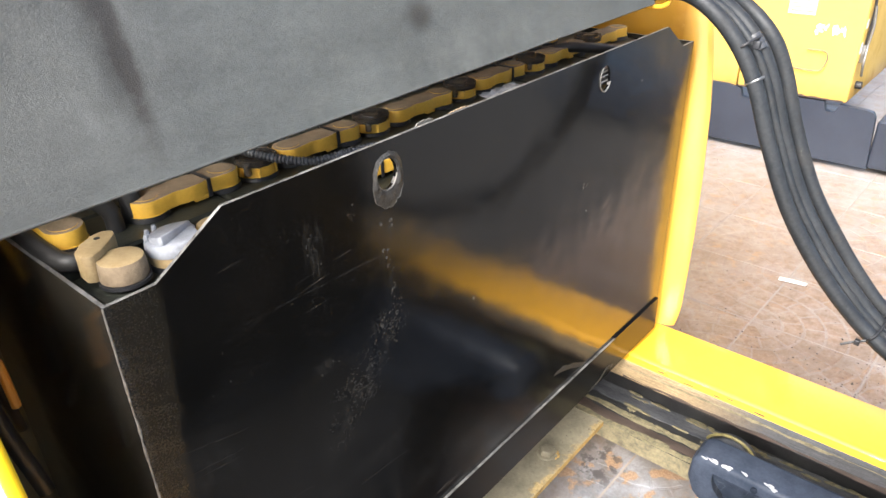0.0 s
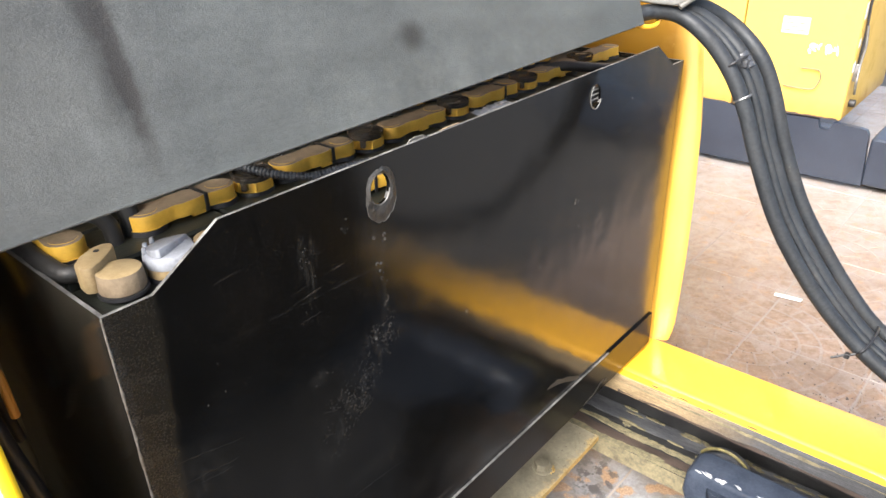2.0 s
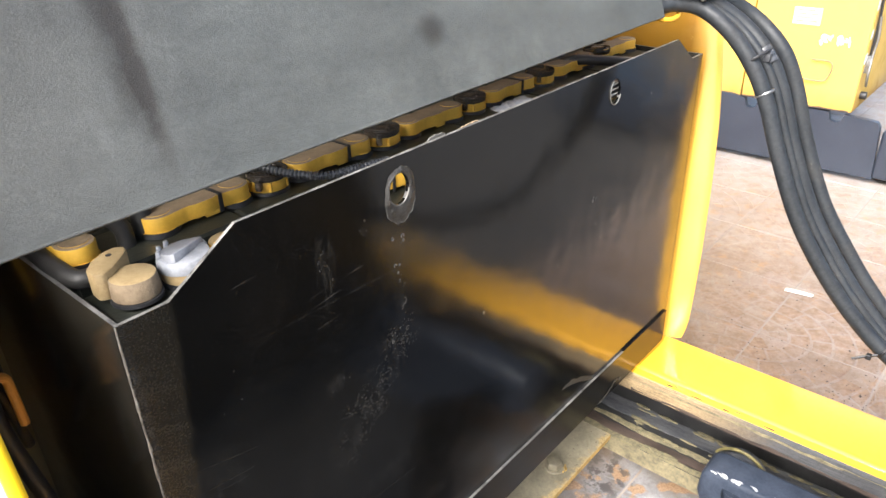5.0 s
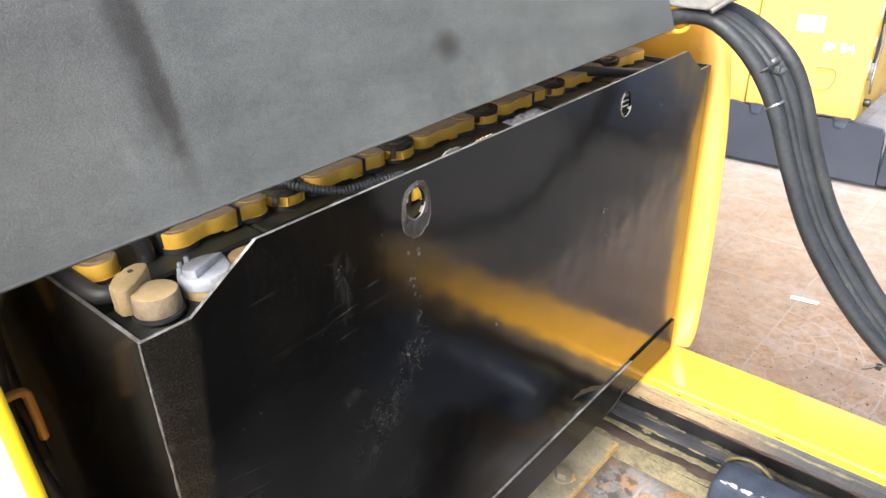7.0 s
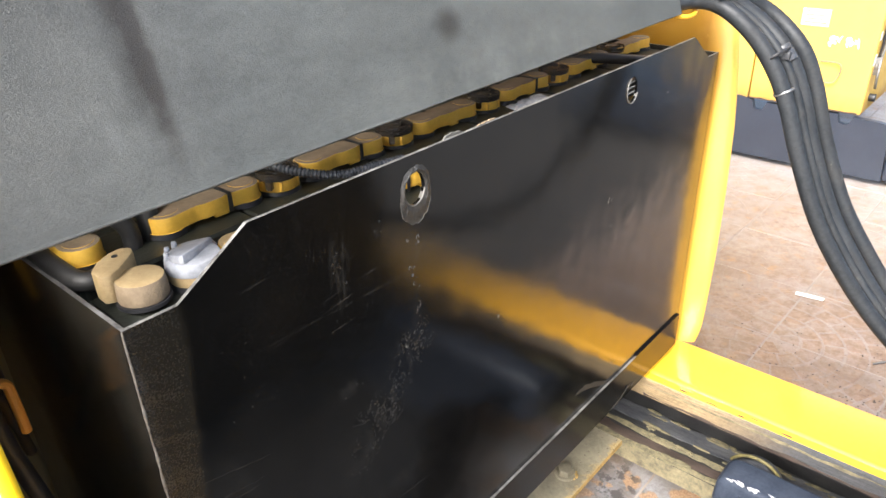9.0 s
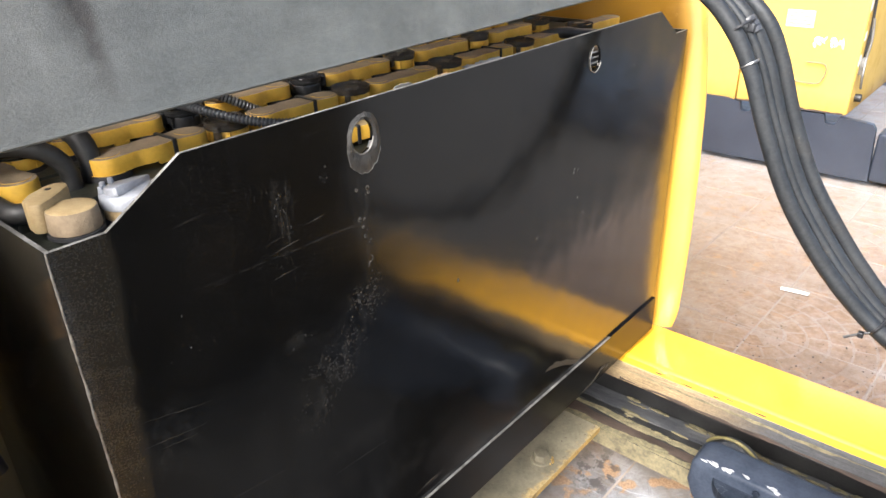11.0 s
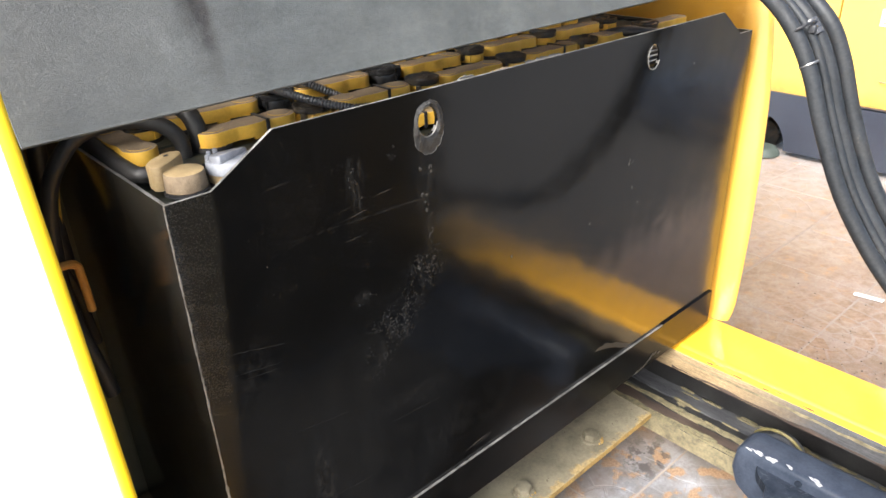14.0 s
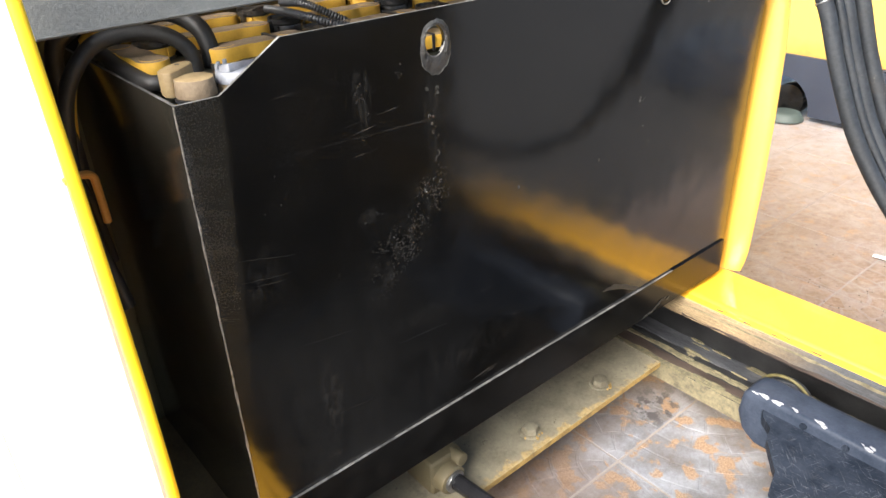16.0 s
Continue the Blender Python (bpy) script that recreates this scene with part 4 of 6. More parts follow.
prism(bm, [(0.754, -0.390), (0.70, -0.352), (0.65, -0.312), (0.56, -0.235), (0.50, -0.195), (0.42, -0.165), (0.125, -0.165), (0.097, -0.19), (0.097, -1.2), (0.754, -1.2)], 0.210, 0.230, "xy")
box(bm, 0.10, 0.95, -0.46, -0.43, 0.03, 0.208, 0.003)
part("cross_plate", bm, DARK_WEB, carriage, "unseen black plate, added to darken the tray reflection", 0)
chips = random.Random(7)
for cy, spread, count in ((-0.252, 0.013, 7), (-0.287, 0.009, 6), (-0.318, 0.003, 2), (-0.372, 0.011, 8), (-0.455, 0.010, 6), (-0.52, 0.012, 6)):
    for k in range(count):
        y, x = cy + chips.uniform(-spread, spread), 0.9625 + chips.uniform(-0.0025, 0.006)
        l, w, lean = chips.uniform(0.006, 0.016), chips.uniform(0.0009, 0.0028), chips.uniform(0.1, 0.35)
        q = [(x - w, y), (x + lean * l * 0.4 - w * 0.2, y + l * 0.5), (x + w + lean * l * 0.2, y + l * 0.25), (x + w, y - l * 0.2), (x - lean * l * 0.4, y - l * 0.5), (x - w * 1.2 - lean * l * 0.2, y - l * 0.3)]
        bm = bmesh.new()
        prism(bm, q, 0.2768, 0.2804 - abs(x - 0.967) * 0.25, "xy")
        part("paint_chip", bm, BARE, arm, "bare pale paint chip")
for y in (-0.345, -0.425):
    bm = bmesh.new()
    cyl(bm, (0.9565, y, 0.262), (0.951, y, 0.262), 0.007, bevel=0.001, segments=16)
    part("bolt", bm, SLATE_WORN, arm)
bm = bmesh.new()
cyl(bm, (1.037, -0.262, 0.206), (1.090, -0.262, 0.206), 0.053, segments=40, bevel=0.006)
roller = part("roller", bm, RAIL_GREY, carriage, "greasy steel track roller")
bm = bmesh.new()
tube(bm, [Vector((1.058, -0.262 + 0.0585 * math.cos(a), 0.215 + 0.0585 * math.sin(a))) for a in [k * math.pi / 24 + 0.5 for k in range(17)]], 0.0036, 8)
part("grease_bead", bm, GREASE, roller, "yellow squeezed-out grease")

# mast out of view, placed to fill the dark part of the tray's reflection
for x in (0.16, 0.86):
    bm = bmesh.new()
    prism(bm, [(x, -0.93), (x + 0.14, -0.93), (x + 0.14, -0.905), (x + 0.03, -0.905), (x + 0.03, -0.77), (x + 0.14, -0.77), (x + 0.14, -0.745), (x, -0.745)], 0.25, 2.2, "xy")
    part("mast_upright", bm, SLATE, carriage, smooth=0)
bm = bmesh.new()
box(bm, 0.20, 0.985, -0.762, -0.72, 0.254, 0.95, 0.006)
part("fork_carriage", bm, DARK_WEB, carriage, "unseen black mast cross frame")

# ---- battery ----
battery = thing("traction_battery", "black steel tray traction battery with yellow cell connectors", "battery")
L, TOP, LOW = 1.197, 1.095, 1.047
outline = [(0.0, 0.372), (L, 0.372), (L, LOW), (L - 0.048, LOW), (L - 0.122, TOP), (0.128, TOP), (0.05, LOW), (0.0, LOW)]
bm = bmesh.new()
prism(bm, outline, 0.0, 0.004, "xz", [(0.343, 1.055, 0.0166, 0.0198), (0.850, 1.052, 0.0175, 0.0212)])
paint(bm, lambda c, n: n.z > 0.3 and c.z > 1.04, 1)
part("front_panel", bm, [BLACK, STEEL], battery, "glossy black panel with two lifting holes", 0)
for x in (0.0, L - 0.004):
    bm = bmesh.new()
    box(bm, x, x + 0.004, 0.004, 0.406, 0.372, LOW)
    paint(bm, lambda c, n: n.z > 0.9, 1)
    part("end_panel", bm, [BLACK, STEEL], battery, smooth=0)
bm = bmesh.new()
box(bm, 0.004, L - 0.004, 0.402, 0.406, 0.372, TOP)
part("back_panel", bm, BLACK, battery, smooth=0)
bm = bmesh.new()
box(bm, 0.004, L - 0.004, 0.004, 0.402, 0.372, 0.376)
part("bottom_panel", bm, BLACK, battery, smooth=0)
def seam(z0, z1, seed, base, swell):
    """An uneven ridge up the tray's corner."""
    bm = bmesh.new()
    n = int((z1 - z0) / 0.004)
    rows = []
    for k in range(n + 1):
        z = z0 + (z1 - z0) * k / n
        q = noise.noise(Vector((z * 38, seed, 0))) + 0.6 * noise.noise(Vector((z * 140, seed, 3)))
        r = base + swell * max(0.0, q)
        c = Vector((-0.0004 + 0.0009 * noise.noise(Vector((z * 30, seed, 7))), -0.0004 - 0.0004 * q, z))
        rows.append([bm.verts.new(c + Vector((r * 1.25 * math.cos(a), r * math.sin(a), 0))) for a in (m * math.tau / 8 for m in range(8))])
    for a, b in zip(rows, rows[1:]):
        for m in range(8):
            bm.faces.new((a[m], a[(m + 1) % 8], b[(m + 1) % 8], b[m]))
    bm.faces.new(rows[0])
    bm.faces.new(rows[-1])
    return bm


part("corner_weld", seam(0.376, 1.047, 2.0, 0.0008, 0.0015), WELD, battery, "uneven worn weld seam up the corner")
part("weld_edge", seam(0.74, 1.048, 6.0, 0.00032, 0.0009), STEEL, battery, "bright bare steel edge of the corner")
# lower retaining strip
bm = bmesh.new()
box(bm, 0.0, 0.985, -0.005, -0.0005, 0.376, 0.458)
paint(bm, lambda c, n: n.z > 0.9, 1)
box(bm, 0.9855, 1.190, -0.005, -0.0005, 0.376, 0.459)
part("lower_strip", bm, [MATT, STEEL], battery, "black strip with bare steel top edge", 0)
# the first eye is ringed by scorched weld metal
bm = bmesh.new()
n = 72
inner, crest, outer = [], [], []
for k in range(n):
    a = k * math.tau / n
    ragged = 1.3 * noise.noise(Vector((math.cos(a) * 5, math.sin(a) * 5, 1.7))) + 1.5 * noise.noise(Vector((math.cos(a) * 16, math.sin(a) * 16, 3.7)))
    grow = 0.0045 + 0.0165 * max(0.0, -math.sin(a)) ** 1.5 + 0.0065 * max(0.0, math.cos(a)) + 0.0018 * ragged * (0.35 + 0.65 * max(0.0, -math.sin(a)))
    q = noise.noise(Vector((math.cos(a) * 4, math.sin(a) * 4, 4.1)))
    inner.append(bm.verts.new((0.343 + (0.0166 + 0.0006 * q) * math.cos(a), -0.0010, 1.055 + (0.0198 + 0.0006 * q) * math.sin(a))))
    crest.append(bm.verts.new((0.343 + (0.0176 + grow * 0.25) * math.cos(a), -0.0032 - 0.0020 * q, 1.055 + (0.0208 + grow * 0.3) * math.sin(a))))
    outer.append(bm.verts.new((0.343 + (0.0182 + grow * 0.8) * math.cos(a), -0.0004, 1.055 + (0.0214 + grow) * math.sin(a))))
for k in range(n):
    j = (k + 1) % n
    bm.faces.new((inner[k], inner[j], crest[j], crest[k]))
    bm.faces.new((crest[k], crest[j], outer[j], outer[k]))
bead = [v.co + Vector((0, -0.0004, 0)) for k, v in enumerate(outer) if 0.52 * n < k < 0.93 * n]
part("weld_collar", bm, BURNT, battery, "scorched bare metal round the hole")
bm = bmesh.new()
tube(bm, bead, 0.00036, 5)
part("bright_bead", bm, STEEL, battery, "thin bright edge of torn metal")
for cx, cz, a0, a1 in ((0.343, 1.055, 8, 36), (0.850, 1.052, 12, 35)):
    bm = bmesh.new()
    tube(bm, [Vector((cx + (0.0166 if cx < 0.5 else 0.0175) * math.cos(a), -0.0012, cz + (0.0198 if cx < 0.5 else 0.0212) * math.sin(a))) for a in [k * math.tau / 36 for k in range(a0, a1)]], 0.0010, 6)
    part("hole_rim", bm, STEEL, battery, "bare steel rim")

# single scratches across the enamel
for x0, z0, x1, z1, w in ((0.035, 0.853, 0.109, 0.835, 0.0004),
                          (0.033, 0.823, 0.098, 0.813, 0.0005), (0.050, 0.812, 0.092, 0.806, 0.0003), (0.254, 0.627, 0.347, 0.620, 0.0004), (0.10, 0.70, 0.18, 0.688, 0.0003), (0.14, 0.56, 0.21, 0.553, 0.0004),
                          (0.503, 0.798, 0.506, 0.806, 0.0008), (0.81, 0.872, 0.822, 0.878, 0.0009), (0.70, 0.79, 0.704, 0.797, 0.0007)):
    bm = bmesh.new()
    n = 14
    mid = [(x0 + (x1 - x0) * k / n, z0 + (z1 - z0) * k / n + 0.0012 * noise.noise(Vector((x0 * 50 + k * 0.5, z0 * 9, 0)))) for k in range(n + 1)]
    thin = [w * (0.25 + 0.75 * abs(noise.noise(Vector((k * 0.7, x0 * 31, z0 * 17)))) * 1.6) * math.sin(math.pi * (k + 0.3) / (n + 0.6)) for k in range(n + 1)]
    prism(bm, [(x, z - t) for (x, z), t in zip(mid, thin)] + [(x, z + t) for (x, z), t in zip(mid[::-1], thin[::-1])], -0.0003, -0.0001, "xz")
    part("scratch", bm, SCRATCH, battery, "fine pale scratch", 0)

# dried drips: small open rings below the first eye
rings = random.Random(3)
for x, z, r in ((0.328, 0.996, 0.0017), (0.345, 0.994, 0.0020), (0.346, 0.988, 0.0014), (0.330, 0.959, 0.0019), (0.337, 0.957, 0.0014), (0.334, 0.948, 0.0012), (0.336, 0.936, 0.0017), (0.342, 0.904, 0.0034),
                (0.340, 0.897, 0.0016), (0.333, 0.868, 0.0016), (0.345, 0.862, 0.0022), (0.318, 0.855, 0.0018)):
    bm = bmesh.new()
    a0 = rings.uniform(0, 6.28)
    tube(bm, [Vector((x + r * rings.uniform(0.85, 1.15) * math.cos(a0 + a), -0.0004, z + 1.25 * r * rings.uniform(0.85, 1.15) * math.sin(a0 + a))) for a in [k * 0.42 for k in range(rings.randint(9, 15))]], rings.uniform(0.00025, 0.00042), 5)
    part("dried_drip", bm, DRIP, battery, "pale ring of a dried drip")


def torn_flake(points, y, seed):
    """A ragged thin patch on the tray's front."""
    rnd = random.Random(seed)
    bm = bmesh.new()
    prism(bm, [(x + rnd.uniform(-0.0012, 0.0012), z + rnd.uniform(-0.0012, 0.0012)) for x, z in points] if len(points) > 9 else points, y - 0.0005, y, "xz")
    return bm


for k, (x, z, w) in enumerate(((0.894, 0.3805, 0.0042), (0.906, 0.3810, 0.0048), (0.919, 0.3830, 0.0045), (0.931, 0.3875, 0.0050), (0.941, 0.3930, 0.0048), (0.949, 0.3985, 0.0040), (0.961, 0.3975, 0.0036), (0.976, 0.3930, 0.0030))):
    part("peeled_paint", torn_flake([(x - 1.7 * w, z - 0.8 * w), (x - 0.3 * w, z - 0.75 * w), (x + 0.9 * w, z - 0.2 * w), (x + 1.6 * w, z + 0.7 * w), (x + 1.2 * w, z + 1.1 * w), (x + 0.4 * w, z + 0.6 * w), (x - 0.5 * w, z + 0.1 * w), (x - 1.3 * w, z - 0.2 * w), (x - 1.8 * w, z - 0.4 * w), (x - 1.9 * w, z - 0.7 * w)], -0.0055 - 0.00015 * k, 40 + k), PEELED, battery, "curled flake of peeling pale paint", 0)
part("paint_scar", torn_flake([(0.743, 0.505), (0.757, 0.5085), (0.772, 0.506), (0.776, 0.510), (0.785, 0.506), (0.797, 0.500), (0.815, 0.495), (0.839, 0.480), (0.868, 0.466), (0.852, 0.463), (0.830, 0.474), (0.812, 0.484), (0.790, 0.493), (0.765, 0.500)], -0.0001, 5), PEELED, battery, "dull tan scar in the paint", 0)
for x, z, w in ((0.503, 0.803, 0.0016), (0.804, 0.874, 0.0018), (0.806, 0.880, 0.0010), (0.985, 1.018, 0.0012), (0.842, 0.79, 0.0008), (0.82, 0.825, 0.0009), (0.70, 0.793, 0.0009), (0.10, 0.905, 0.0005), (0.078, 0.90, 0.0004)):
    part("paint_chip", torn_flake([(x - w, z - w), (x + w * 0.6, z - w * 1.6), (x + w, z + w * 0.4), (x + w * 0.3, z + 2.2 * w), (x - w * 0.5, z + 1.4 * w)], -0.0001, int(x * 900)), DRIP, battery, "bright bare chip", 0)

fleck_parts = []
marks = random.Random(21)
for cx, cz, sx, sz, count in ((0.337, 0.94, 0.006, 0.035, 14), (0.226, 1.012, 0.007, 0.012, 16), (0.283, 1.028, 0.004, 0.005, 8), (0.33, 0.85, 0.022, 0.016, 34), (0.285, 0.80, 0.024, 0.018, 34), (0.24, 0.75, 0.018, 0.025, 9), (0.23, 0.842, 0.010, 0.005, 12)):
    for k in range(int(count * 0.7)):
        x, z, r = marks.gauss(cx, sx), marks.gauss(cz, sz), 0.0003 + 0.0011 * marks.random() ** 2
        bm = bmesh.new()
        prism(bm, [(x + r * marks.uniform(0.4, 1.3) * math.cos(a), z + r * marks.uniform(0.5, 1.6) * math.sin(a)) for a in (0.2, 1.1, 2.0, 3.1, 4.2, 5.3)], -0.0004, -0.0001, "xz")
        fleck_parts.append(bm)
joined = bmesh.new()
for bm in fleck_parts:
    data = bpy.data.meshes.new("fleck")
    bm.to_mesh(data)
    bm.free()
    joined.from_mesh(data)
    bpy.data.meshes.remove(data)
part("dried_spatter", joined, SPATTER, battery, "pale dried acid spatter", 0, "stuff")

# cells: six along, four deep
ROWS_Y = (0.055, 0.152, 0.250, 0.348)
PITCH = 0.195
LID_Z = 1.034
DROP = (0.005, -0.006, -0.006, -0.006)


def connector_mesh(length, side, top):
    """A moulded bridge with two round heads and a narrower waist."""
    bm = bmesh.new()
    h, r = length / 2, 0.0198
    pts = []
    neck = ((0.0110, 0.0182), (0.0165, 0.0160), (0.0240, 0.0160))
    for s in (1, -1):
        pts += [(s * x, -s * y) for x, y in neck]
        pts += [(s * (h - r + r * math.cos(a)), s * r * math.sin(a)) for a in (-math.pi / 2 + k * math.pi / 8 for k in range(9))]
        pts += [(s * x, s * y) for x, y in neck[::-1]]
    prism(bm, pts, 0.0060, 0.0232, "xy")
    bmesh.ops.bevel(bm, geom=[e for e in bm.edges if len(e.link_faces) == 2 and e.calc_face_angle(0) > 1.2 and all(v.co.z > 0.022 for v in e.verts)],
                    offset=0.0022, segments=2, affect="EDGES", profile=0.5)
    for s in (-1, 1):
        cyl(bm, (s * (h - r), 0, 0.023), (s * (h - r), 0, 0.0238), 0.0145, segments=24)
        cyl(bm, (s * (h - r), 0, 0.0), (s * (h - r), 0, 0.0060), 0.0226, 0.0212, segments=24)
    box(bm, 0.000, 0.018, -0.0182, -0.013, 0.002, 0.007, 0.001, 1)
    paint(bm, lambda c, n: c.z > 0.0215 and n.z > 0.5, 1)
    paint(bm, lambda c, n: c.z < 0.0059 and abs(c.x) > 0.02, 2)
    return mesh_of("connector", bm, [side, top, SEAL])


def white_plug_meshes():
    """A squat round plug with a pale skirt, a raised half lid that tilts, hinge nubs and a finger tab."""
    bm = bmesh.new()
    cyl(bm, (0, 0, 0), (0, 0, 0.005), 0.0262, 0.0250, 28)
    cyl(bm, (0, 0, 0.005), (0, 0, 0.0175), 0.0246, 0.0244, 28, 0.001)
    paint(bm, lambda c, n: c.z < 0.0053, 1)
    a = mesh_of("plug", bm, [CAP_BEIGE, SEAL])
    bm = bmesh.new()
    cyl(bm, (0, 0, 0.0125), (0, 0, 0.0270), 0.0268, 0.0256, 28, 0.0032)
    lid = bmesh.new()
    prism(lid, [(0.0245 * math.cos(q), 0.0245 * math.sin(q)) for q in [radians(-8 + 14 * k) for k in range(15)]], 0.0, 0.0085, "xy")
    bmesh.ops.bevel(lid, geom=lid.edges[:], offset=0.0011, segments=2, affect="EDGES", profile=0.5)
    bmesh.ops.rotate(lid, cent=(0, 0, 0), matrix=Matrix.Rotation(radians(-11), 3, "X") @ Matrix.Rotation(radians(6), 3, "Y"), verts=lid.verts)
    bmesh.ops.translate(lid, vec=(0.001, -0.004, 0.0248), verts=lid.verts)
    data = bpy.data.meshes.new("lid")
    lid.to_mesh(data)
    lid.free()
    bm.from_mesh(data)
    bpy.data.meshes.remove(data)
    for q in (75, 105, 135):
        cyl(bm, (0.0225 * math.cos(radians(q)), 0.0225 * math.sin(radians(q)), 0.024), (0.0225 * math.cos(radians(q)), 0.0225 * math.sin(radians(q)), 0.0335), 0.0030, 0.0024, 10, 0.0008)
    prism(bm, [(0.016, -0.010), (0.030, -0.008), (0.036, 0.0), (0.033, 0.010), (0.018, 0.013)], 0.0190, 0.0225, "xy")
    bmesh.ops.translate(bm, vec=(0, 0, 0.0025), verts=bm.verts)
    return a, mesh_of("flip_cap", bm, PLUG_WHITE, 25)


def cup_meshes(base, cap):
    """A wide vent plug under a thin moulded cup with a flip lid."""
    bm = bmesh.new()
    cyl(bm, (0, 0, 0), (0, 0, 0.005), 0.0262, 0.0250, 28)
    cyl(bm, (0, 0, 0.005), (0, 0, 0.0205), 0.0246, 0.0242, 28, 0.001)
    for k in range(5):
        t = 2.6 + k * 1.05
        box(bm, 0.0243 * math.cos(t) - 0.0016, 0.0243 * math.cos(t) + 0.0016, 0.0243 * math.sin(t) - 0.0016, 0.0243 * math.sin(t) + 0.0016, 0.006, 0.0200)
    paint(bm, lambda c, n: c.z < 0.0053 or c.z > 0.0198 and n.z > 0.5, 1)
    bmesh.ops.scale(bm, vec=(1, 1, 0.84), verts=bm.verts)
    a = mesh_of("plug", bm, [base, SEAL])
    bm = bmesh.new()
    cyl(bm, (0, 0, 0.0206), (0, 0, 0.0262), 0.0252, 0.0262, 32, 0.001)
    n = 32
    ring = lambda r, z: [bm.verts.new((r * math.cos(k * math.tau / n), r * math.sin(k * math.tau / n), z)) for k in range(n)]
    loops = [ring(0.0258, 0.0262), ring(0.0262, 0.0305), ring(0.0240, 0.0305), ring(0.0236, 0.0264)]
    for p, q in zip(loops, loops[1:]):
        for k in range(n):
            bm.faces.new((p[k], p[(k + 1) % n], q[(k + 1) % n], q[k]))
    cyl(bm, (0, 0, 0.0263), (0, 0, 0.0295), 0.0130, 0.0115, 20, 0.001)
    prism(bm, [(-0.0225, 0.0264), (-0.014, 0.0325), (0.012, 0.0330), (0.0215, 0.0264)], -0.0105, -0.0075, "xz")
    box(bm, 0.0225, 0.0305, -0.007, 0.007, 0.012, 0.0320, 0.0015, 1)
    box(bm, -0.0305, -0.0225, -0.004, 0.004, 0.010, 0.0290, 0.0015, 1)
    bmesh.ops.scale(bm, vec=(1, 1, 0.84), verts=bm.verts)
    return a, mesh_of("flip_cap", bm, cap)


bm = bmesh.new()
box(bm, -PITCH / 2 + 0.001, PITCH / 2 - 0.001, -0.0475, 0.0475, -0.64, 0.0, 0.003, 1)
cell_mesh = mesh_of("cell", bm, LID)
bridge = connector_mesh(0.135, CAP_YELLOW, CAP_DUST)
bridge_front = connector_mesh(0.135, CAP_YELLOW, CAP_BEIGE)
plugs = {"clear": cup_meshes(CAP_YELLOW, CLEAR), "grey": cup_meshes(PLUG_GREY, CLEAR_GREY), "white": white_plug_meshes(), "black": cup_meshes(PLUG_BLACK, PLUG_BLACK)}
bm = bmesh.new()
for y0, y1, z0, z1 in ((-0.0196, -0.0178, 0.003, 0.0254), (0.0178, 0.0196, 0.003, 0.0254), (-0.0178, 0.0178, 0.0240, 0.0254)):
    box(bm, -0.0026, 0.0026, y0, y1, z0, z1, 0.0006, 1)
strap_mesh = mesh_of("strap", bm, SEAL)


def child(name, data, parent, x, y, z, rz=0.0, label=""):
    o = new(name, data)
    o.parent = parent
    o.matrix_basis = pose(x, y, z, 0, 0, rz)
    return tagged(o, label=label)


for r, y in enumerate(ROWS_Y):
    shift = (0.100, 0.077, 0.077, 0.077)[r]
    for c in range(6):
        cell = child("cell", cell_mesh, battery, 0.110 + c * 0.1954, y, LID_Z - DROP[r])
    for c in range(6):
        x = shift + c * PITCH
        if r == 1 and c == 0:
            continue
        look_kind = "white" if (r, c) == (0, 0) else "grey" if r == 0 else "black" if r == 2 and c in (1, 2) else "clear"
        base, cap = plugs[look_kind]
        plug = child("vent_plug", base, battery, x, y, LID_Z - DROP[r], random.uniform(-40, 40),
                     {"white": "pale grey-white vent plug", "grey": "dusty grey vent plug", "black": "black glossy vent plug", "clear": "yellow vent plug with clear cap"}[look_kind])
        child("flip_cap", cap, plug, 0, 0, 0)
    for c in range(5 if r != 1 else 6):
        x = shift + (c + 0.5) * PITCH - (0.03 if r == 1 and c == 5 else 0)
        con = child("connector", bridge_front if r == 0 else bridge, battery, x, y, LID_Z - DROP[r] + random.uniform(-0.001, 0.001), random.uniform(-1.5, 1.5),
                    "faded beige-yellow connector" if r == 0 else "yellow plastic cell connector with dusty top")
        if r == 1 and c in (0, 1, 3) or r == 0:
            child("strap", strap_mesh, con, 0.0203 if r else -0.0203, 0, 0, 0, "black strap")

for x, y, l in ((0.311, 0.030, 0.026), (0.509, 0.030, 0.018), (0.468, 0.022, 0.014)):
    bm = bmesh.new()
    bmesh.ops.create_icosphere(bm, subdivisions=2, radius=1.0)
    for v in bm.verts:
        v.co *= 1 + 0.35 * noise.noise(v.co * 1.7 + Vector((x * 40, 0, 0)))
        v.co = Vector((x + v.co.x * l, y + v.co.y * 0.010, 1.0375 + max(v.co.z, -0.6) * 0.011))
    part("sealing_lump", bm, PLUG_GREY, battery, "pale grey lump of sealing compound")

# terminal heads at the end of the rows
bm = bmesh.new()
cyl(bm, (0, 0, 0), (0, 0, 0.0035), 0.0240, segments=32)
cyl(bm, (0, 0, 0.0035), (0, 0, 0.0245), 0.0226, 0.0213, 32, 0.0022)
paint(bm, lambda c, n: c.z < 0.0037, 1)
paint(bm, lambda c, n: c.z > 0.004 and abs(n.z) < 0.5, 2)
head_part = part("terminal_head", bm, [CAP_BEIGE, SEAL, CAP_DUST], battery, "worn beige terminal cover")
head_part.location = (0.047, 0.054, LID_Z)
bm = bmesh.new()
